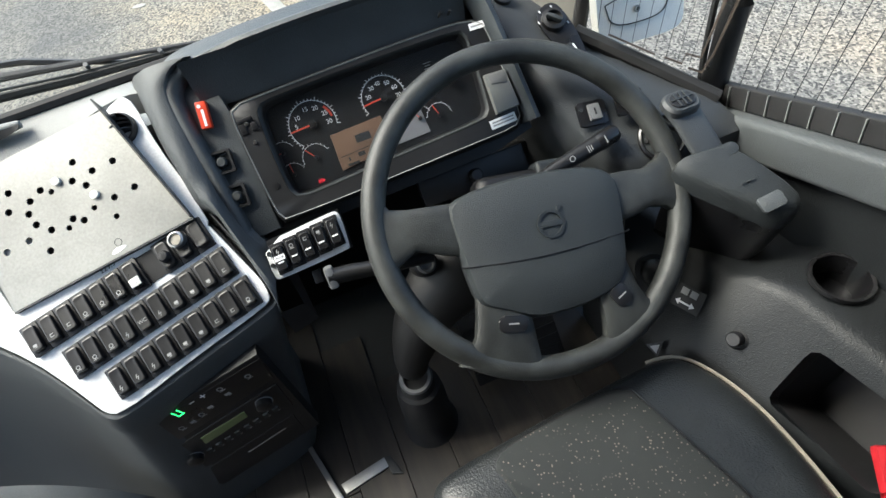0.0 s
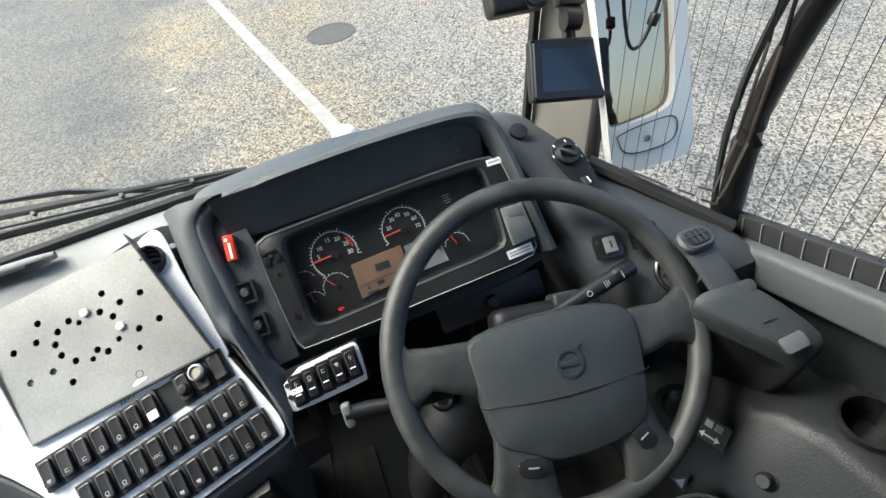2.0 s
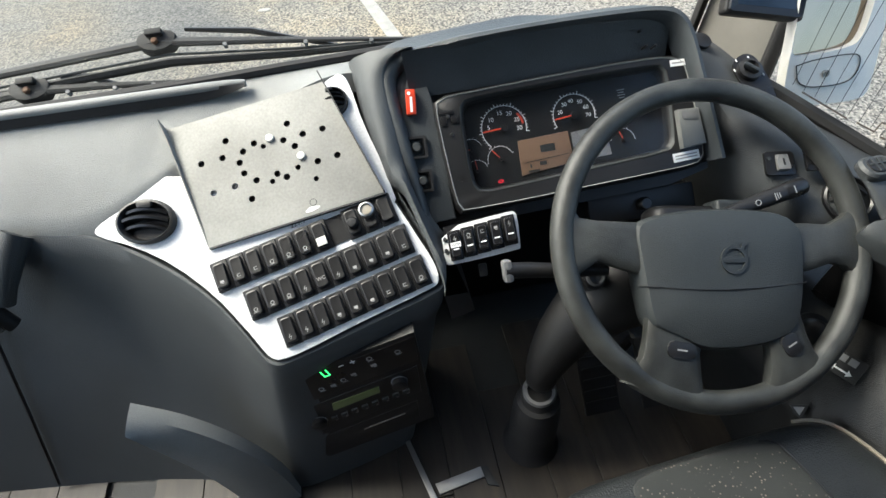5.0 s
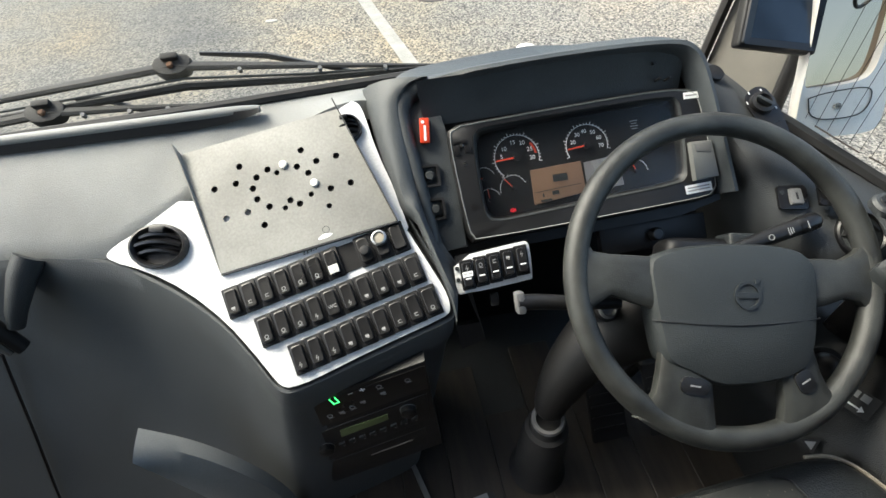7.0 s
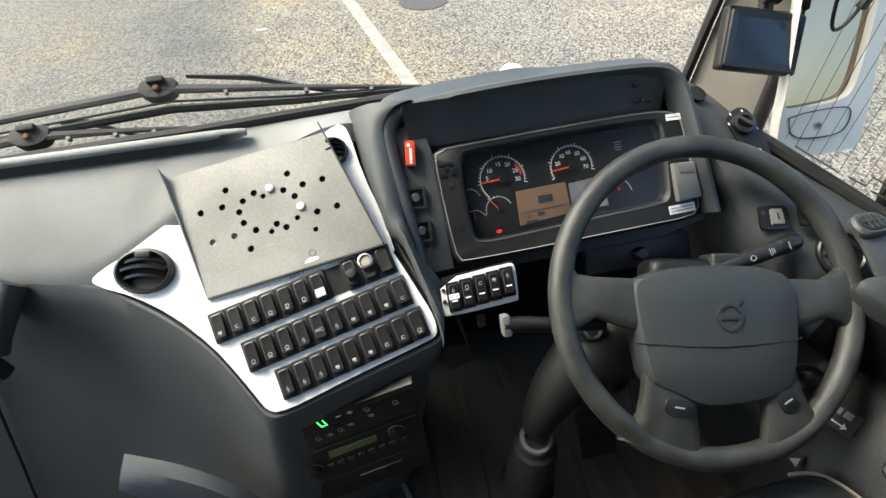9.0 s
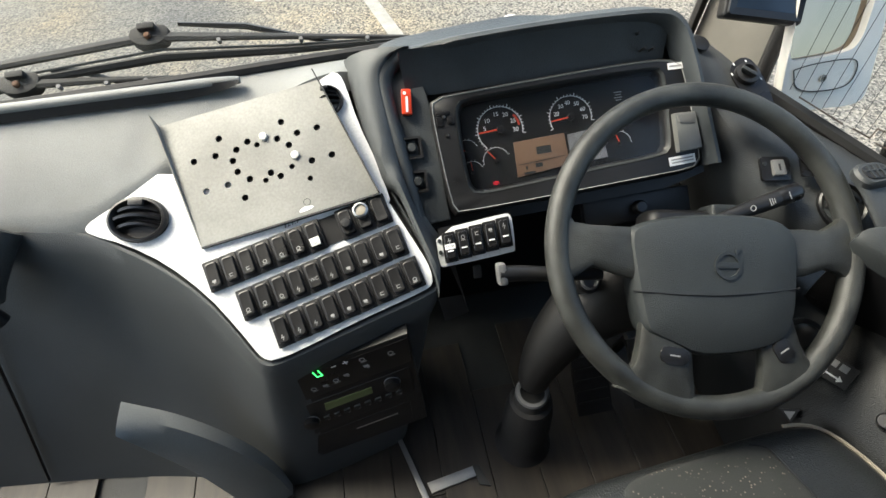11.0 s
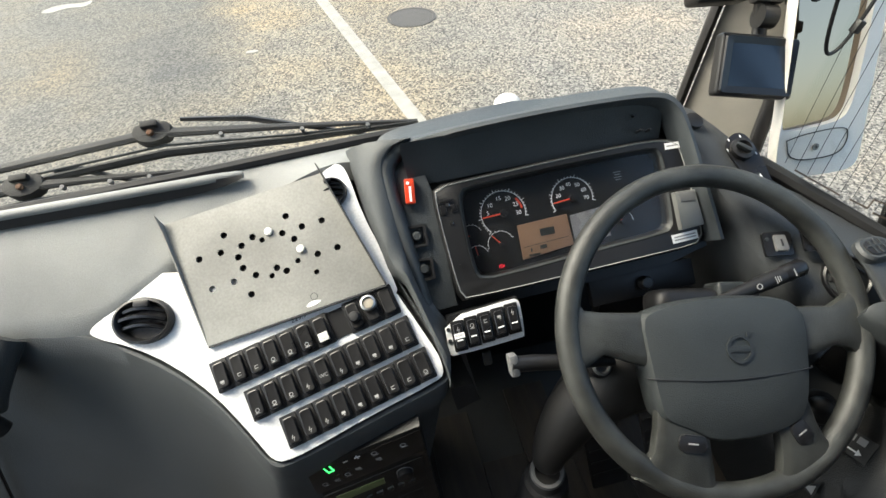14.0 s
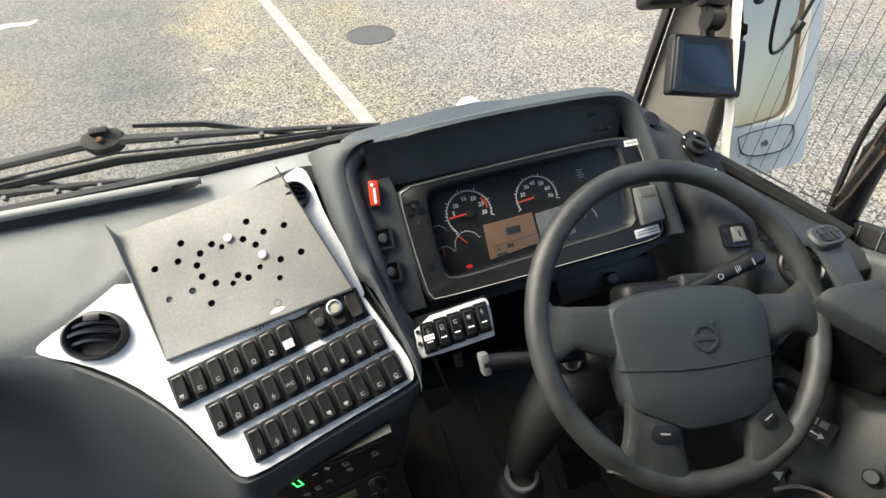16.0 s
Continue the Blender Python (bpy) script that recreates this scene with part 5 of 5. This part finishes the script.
# ---- outside mirror ----
mir = thing("outside_mirror", "white outside mirror housing hanging beside the windscreen", "mirror")
mx = axes_m((0.352, 0.222, 0.655), (0, -0.93, 0.37), (1, 0, 0))
mo = chaikin([(-.082, .55), (-.083, .1), (-.088, .03), (-.086, -.02), (-.06, -.036), (0, -.04), (.06, -.042), (.084, -.034), (.088, 0), (.088, .1), (.090, .55)], 2)
gi = chaikin([(-.080, .53), (-.080, .2), (-.080, .08), (-.078, .052), (-.06, .048), (0, .050), (.03, .053), (.046, .062), (.055, .09), (.062, .2), (.07, .53)], 2)
part("shell", loft([[mx @ Vector((p[0] * .8, p[1], -0.035)) for p in mo], [mx @ Vector((p[0] * .97, p[1], -0.018)) for p in mo], [mx @ Vector((p[0], p[1], 0.0)) for p in mo], [mx @ Vector((p[0] * .98, p[1] * .995, 0.004)) for p in mo], [mx @ Vector((g_[0] * 1.02, g_[1], 0.002)) for g_ in gi], [mx @ Vector((g_[0], g_[1], -0.012)) for g_ in gi]], cap0=True), SHELLW, mir)
part("glass", prism(gi, -0.014, -0.011, mx), MIRROR, mir, "mirror glass")
TR = [(-.07, .034), (-.04, .040), (.035, .042), (.055, .033), (.05, 0), (.02, -.01), (-.06, -.004)]
part("shelf_edge", sweep([mx @ Vector((p[0], p[1], 0.0045)) for p in chaikin(TR + TR[:1], 2, False)], 0.0011, 5), DARK, mir, "dark outline of a service cover")
part("mirror_clip", ringmesh([(0.003, 0.003), (0.006, 0.004), (0.006, 0.006), (0.003, 0.006)], mx @ at(-0.01, 0.014), 16), GREY, mir)
part("hanger", sweep([mx @ Vector((0, 0.53, -0.02)), (.40, .44, 1.5), (.45, .40, 2.0), (.47, .3, 2.24)], 0.02, 10), SHELLW, mir, "white hanger arm")
arm = thing("mirror_arm", "thin bent black mirror rod with a clamp", "rod")
part("rod", sweep(chaikin([(.285, .27, .95), (.30, .27, .87), (.316, .27, .822), (.336, .27, .822), (.354, .27, .86), (.38, .27, 1.0), (.40, .27, 1.2)], 2, False), 0.003, 8), BLACK, arm)
part("clamp", rbox(0.014, 0.012, 0.02, pose(.354, .27, .862, 0, 20, 0), 0.003), BLACK, arm)

# ---- wipers, marker lamp ----
def wiper(p, tip, tail, lift):
    w = thing("wiper", "black windscreen wiper arm and blade with a rusty pivot bolt", "wiper", "windscreen wipers")
    p, tip, tail = Vector(p), Vector(tip), Vector(tail)
    up_ = Vector((0, -0.3, 0.95))
    part("arm", sweep([tail, tail.lerp(p, 0.6) + up_ * .006, p + up_ * 0.008, p.lerp(tip, 0.4) + up_ * 0.006, tip], [0.006, 0.012, 0.013, 0.009, 0.004], 8, 0.6), RUBBER, w)
    part("blade", sweep([tail + Vector((0, -.03, -.014)), p + Vector((.02, -.034, -.018)), p.lerp(tip, 0.5) + Vector((0, -.022, -.012)), tip + Vector((0, -.004, -.002))], [0.004, 0.006, 0.005, 0.003], 6, 1.4), RUBBER, w)
    part("spine", sweep([tail + Vector((0, -.022, -.006)), p + Vector((.02, -.024, -.008)), p.lerp(tip, 0.5) + Vector((0, -.016, -.005)), tip], 0.0025, 6), DARK, w)
    part("linkage", sweep([p + Vector((.05, .018, .016)), p.lerp(tip, 0.35) + Vector((0, .022, .014)), p.lerp(tip, 0.8) + Vector((0, -.012, -.018))], [0.004, 0.006, 0.003], 6), BLACK, w)
    base = axes_m(p + up_ * 0.006, (0, -0.5, 0.87), (1, 0, 0))
    part("pivot", prism(chaikin([(-0.036, -0.004), (-0.026, 0.020), (0.026, 0.020), (0.038, 0.006), (0.026, -0.018), (-0.012, -0.022)], 1), -0.012, 0.010, base, 0.003), RUBBER, w)
    part("cap", rbox(0.030, 0.012, 0.012, base @ at(0.0, 0.012, 0.014), 0.003), RUBBER, w)
    part("bolt", ringmesh([(0.006, 0.0), (0.006, 0.011), (0.004, 0.013), (0, 0.013)], base @ at(0.0, -0.004, 0.004), 8, closed=False), RUST, w, "rusty pivot bolt")
    for t in (0.25, 0.55, 0.8):
        part("rivet", disc(0.004, 0, 0.010, axes_m(p.lerp(tip, t) + Vector((0, -.012, 0)), (0, -0.5, 0.87), (1, 0, 0)), 8), GREY_L, w)


wiper((-0.809, 0.566, 0.728), (-0.330, 0.521, 0.697), (-1.40, 0.560, 0.690), 0)
wiper((-1.036, 0.525, 0.689), (-0.771, 0.512, 0.681), (-1.45, 0.535, 0.655), 0)
lamp = thing("marker_lamp", "white domed marker on the coach's nose", "marker")
part("dome", ringmesh([(0.03, -0.06), (0.03, 0.0), (0.028, 0.012), (0.02, 0.022), (0.01, 0.027), (0, 0.028)], at(-0.135, 0.56, 0.645), 24, closed=False), SHELLW, lamp)
part("post", disc(0.022, -0.30, -0.06, at(-0.135, 0.56, 0.645), 16), BLACK, lamp)

# ---- side console by the seat ----
side = thing("side_console", "dark grey console between seat and side wall with cup holders", "console")
secs = []
for y, xa, za, xb, zb in ((.06, .20, .20, .30, .36), (-.06, .19, .25, .305, .385), (-.165, .185, .28, .308, .40), (-.20, .19, .282, .315, .438), (-.26, .215, .288, .335, .450), (-.37, .25, .300, .355, .452), (-.55, .31, .31, .395, .458), (-.80, .36, .32, .42, .46), (-1.2, .37, .32, .425, .46)):
    secs.append([(xa + .02, y, 0.0), (xa - .004, y, za - .03), (xa, y, za - .008), (xa + .008, y, za + .004), (xb - .012, y, zb - .012), (xb - .004, y, zb - .002), (xb + .008, y, zb + .003), (.445, y, zb + .006), (.445, y, 0.0)])
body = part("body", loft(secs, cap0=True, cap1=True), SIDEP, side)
cups = [((0.402, -0.262, 0.46), 0.040), ((0.428, -0.372, 0.46), 0.036)]
for c_, r in cups:
    cut(body, disc(r, -0.05, 0.05, at(*c_), 36))
    part("cup_holder", ringmesh([(r + 0.005, 0.0), (r + 0.004, 0.006), (r - 0.001, 0.005), (r - 0.002, -0.049), (0, -0.0495)], at(*c_), 36, closed=False), GLOSSK, side, "round cup holder with a raised rim")
pm = axes_m((0.316, -0.418, 0.362), (-0.78, 0.10, 0.62), (0.1, -0.98, 0.1))
cut(body, rbox(0.17, 0.115, 0.30, pm, 0.02, 3))
part("pocket", loft([[pm @ Vector((p[0], p[1], z)) for p in rrect(0.170 * f_, 0.115 * f_, 0.02)] for f_, z in ((1.0, -0.002), (0.985, -0.14), (0.01, -0.142))]), RUBBER, side, "dark open pocket")
kn = thing("parking_brake_valve", "black push-pull brake valve knob on the side console", "valve")
km = axes_m((0.262, -0.252, 0.352), (-0.78, -0.1, 0.62), (0, -1, 0))
part("boot", ringmesh([(0.024, -0.004), (0.023, 0.008), (0.017, 0.016), (0.013, 0.018)], km, 24, closed=False), RUBBER, kn)
part("cap", ringmesh([(0.012, 0.012), (0.0125, 0.030), (0.010, 0.034), (0, 0.034)], km, 20, closed=False), BLACK, kn)
stk = thing("warning_sticker", "black sticker with white symbols and a double arrow", "sticker")
sk = axes_m((0.246, -0.158, 0.365), (-0.78, -0.02, 0.62), (0.25, -0.95, 0.28))
part("sheet", rbox(0.052, 0.040, 0.0008, sk, 0), BLACK, stk)
part("symbol", join(rbox(0.013, 0.012, 0.0004, sk @ at(-0.010, 0.010, 0.0007), 0), rbox(0.013, 0.012, 0.0004, sk @ at(0.007, 0.010, 0.0007), 0)), GREYPRINT, stk)
part("arrow", join(rbox(0.020, 0.003, 0.0004, sk @ at(-0.002, -0.010, 0.0007), 0), prism([(0.008, -0.016), (0.016, -0.010), (0.008, -0.004)], 0.0004, 0.0009, sk), prism([(-0.012, -0.016), (-0.020, -0.010), (-0.012, -0.004)], 0.0004, 0.0009, sk)), WHITE, stk)
tri = thing("triangle_sign", "small black triangle sign on the console", "sticker")
part("sign", prism([(-0.014, -0.012), (0.014, -0.012), (0.0, 0.014)], 0, 0.002, axes_m((0.183, -0.185, 0.292), (-0.6, -0.3, 0.7), (0, -1, 0))), BLACK, tri)
part("sign_print", prism([(-0.008, -0.009), (0.008, -0.009), (0.0, 0.006)], 0.002, 0.0025, axes_m((0.183, -0.185, 0.292), (-0.6, -0.3, 0.7), (0, -1, 0))), GREYPRINT, tri)

# ---- driver's seat ----
seat = thing("driver_seat", "black driver's seat cushion with speckled cloth and cream piping", "seat")
so = [(-0.275, -0.30), (-0.272, -0.25), (-0.24, -0.232), (-0.10, -0.222), (0.06, -0.212), (0.15, -0.208), (0.20, -0.225), (0.235, -0.29), (0.252, -0.37), (0.252, -0.50), (0.235, -0.75), (-0.275, -0.75)]
so = chaikin(so, 2)
sc = Vector((-0.01, -0.48))


def seat_ring(f_, z):
    return [Vector((*(sc + (p - sc) * f_), z + 0.018 * max(0, (-0.26 - p.y)) - 0.010 * max(0, p.x))) for p in so]


part("cushion", loft([seat_ring(0.95, 0.17), seat_ring(1.0, 0.20), seat_ring(1.01, 0.27), seat_ring(1.0, 0.30), seat_ring(0.975, 0.322), seat_ring(0.93, 0.333), seat_ring(0.80, 0.336), seat_ring(0.4, 0.328)], cap0=True, cap1=True), LEATHER, seat)
fb = chaikin([(-0.176, -0.242), (-0.05, -0.232), (0.075, -0.228), (0.09, -0.27), (0.115, -0.36), (0.145, -0.47), (0.15, -0.74), (-0.13, -0.74), (-0.135, -0.45), (-0.16, -0.30)], 2)
fc = Vector((-0.01, -0.46))
part("cloth", loft([[Vector((*(fc + (p - fc) * f_), z + 0.018 * max(0, (-0.26 - p.y)))) for p in fb] for f_, z in ((1.0, 0.326), (0.985, 0.336), (0.95, 0.340), (0.5, 0.340))], cap1=True), FABRIC, seat, "dark speckled cloth panel")
edge = [p for p in seat_ring(1.0, 0.318) if p.x > 0.12]
part("piping", sweep(edge, 0.0032, 6), PIPING, seat, "cream piping")
part("seam", sweep([Vector((p.x, p.y, 0.338)) for p in fb if p.x > 0.05], 0.0016, 5), BLACK, seat)
part("base", rbox(0.34, 0.36, 0.17, pose(-0.01, -0.52, 0.087), 0.02), BLACK, seat)
belt = thing("belt_buckle", "red webbing stalk beside the seat", "seat belt")
part("stalk", rbox(0.035, 0.10, 0.018, pose(.318, -.505, .335, 20, 0, -25), 0.006), REDCLOTH, belt)
part("sleeve", rbox(0.03, 0.10, 0.016, pose(.30, -.55, .24, 70, 0, -20), 0.005), BLACK, belt)

# ---- floor fittings ----
hs = thing("floor_strip", "worn aluminium edge strip across the plank floor", "floor strip")
part("strip", prism([(-0.515, 0.10), (-0.505, 0.10), (-0.432, -0.16), (-0.446, -0.16)], 0.002, 0.008, Matrix(), 0.001), ALU, hs)
part("strip", prism([(-0.452, -0.055), (-0.35, -0.040), (-0.344, -0.062), (-0.446, -0.078)], 0.002, 0.007, Matrix(), 0.001), ALU, hs)
part("end_plate", prism([(-0.35, -0.040), (-0.336, -0.042), (-0.322, -0.088), (-0.344, -0.080)], 0.002, 0.008, Matrix(), 0.001), DARK, hs)
ped = thing("pedal", "black rubber foot pedal below the steering wheel", "pedal", "foot pedals")
part("plate", rbox(0.08, 0.16, 0.012, pose(-0.06, 0.06, 0.10, 45, 0, 0), 0.004), RUBBER, ped)
part("arm", sweep([(-0.06, 0.07, 0.09), (-0.06, 0.16, 0.08), (-0.06, 0.18, 0.0)], 0.012, 8), BLACK, ped)
for i in range(5):
    part("rib", rbox(0.07, 0.004, 0.004, pose(-0.06, 0.06, 0.10, 45, 0, 0) @ at(0, -0.05 + 0.025 * i, 0.007), 0.001), BLACK, ped)
p2 = copy_thing(ped, pose(0.13, -0.01, 0))
bulk = rbox(0.66, 0.04, 0.68, pose(-0.15, 0.44, 0.32), 0.01)
bulk = join(bulk, rbox(0.50, 0.03, 0.48, pose(0.23, 0.27, 0.22), 0.01))
tagged(link("wall_footwell", bulk, BLACK), "black footwell bulkhead behind the pedals", "wall", kind="structure")

# ---- final seat of the fittings round the driver ----
def settle(ob, dx, dy, dz, k=1.0, about=(-0.28, -0.45, 1.16)):
    """Moves a finished thing with its parts; k sets it nearer or farther at the same bearing."""
    m = Matrix.Translation((dx, dy, dz)) @ Matrix.Translation(about) @ Matrix.Scale(k, 4) @ Matrix.Translation([-c for c in about])
    for o_ in [ob] + list(ob.children_recursive):
        if o_.type == "MESH":
            o_.data.transform(m)


for name in ("headlamp_switch", "rocker_switch", "rocker_switch.001", "tweeter", "hand_lever", "lever_box", "wall_side", "window_sill", "window_gasket", "window_1", "window_post", "window_2", "quarter_window_foot",
             "side_console", "parking_brake_valve", "warning_sticker", "triangle_sign", "driver_seat", "belt_buckle"):
    settle(bpy.data.objects[name], -0.003, 0.022, 0.0)
settle(rv, -0.003, 0.022, 0.0)
settle(bpy.data.objects["wing"], -0.003, 0.022, 0.0)
settle(pil, 0.0, 0.03, 0.0, 1.08)
settle(mon, 0.013, 0.026, 0.0, 1.02)
settle(cb, 0.013, 0.026, 0.0, 1.02)
settle(mir, 0.0, 0.026, 0.0, 1.07)
settle(arm, 0.0, 0.026, 0.0, 1.05)
settle(st, 0.016, 0.022, -0.006)
settle(key, 0.024, 0.02, 0.008)
settle(stack, 0.006, 0.016, -0.004)
settle(bpy.data.objects["kick_trim"], 0.016, -0.004, -0.032)
settle(lamp, 0.0, 0.0, 0.022)
settle(kn, 0.018, 0.004, 0.0)
settle(rot, 0.03, 0.03, -0.012)

# ---- plank floor, piece by piece ----
fl = bpy.data.objects["floor"]
pw, seed = 0.105, random.Random(4)
plank_mesh = {}
for i in range(17):
    x = -1.52 + pw * i
    y = -1.5 + seed.random() * 0.35
    while y < -0.02:
        L = (0.62, 0.5)[seed.random() < 0.5]
        if L not in plank_mesh:
            b_ = rbox(pw - 0.0015, L - 0.0015, 0.010, Matrix(), 0.0008, 1)
            me = bpy.data.meshes.new("plank")
            b_.to_mesh(me)
            b_.free()
            me.materials.append(PLANK)
            plank_mesh[L] = me
        o = new("plank", plank_mesh[L])
        o.location = (x, y + L / 2, -0.004)
        o.parent = fl
        y += L
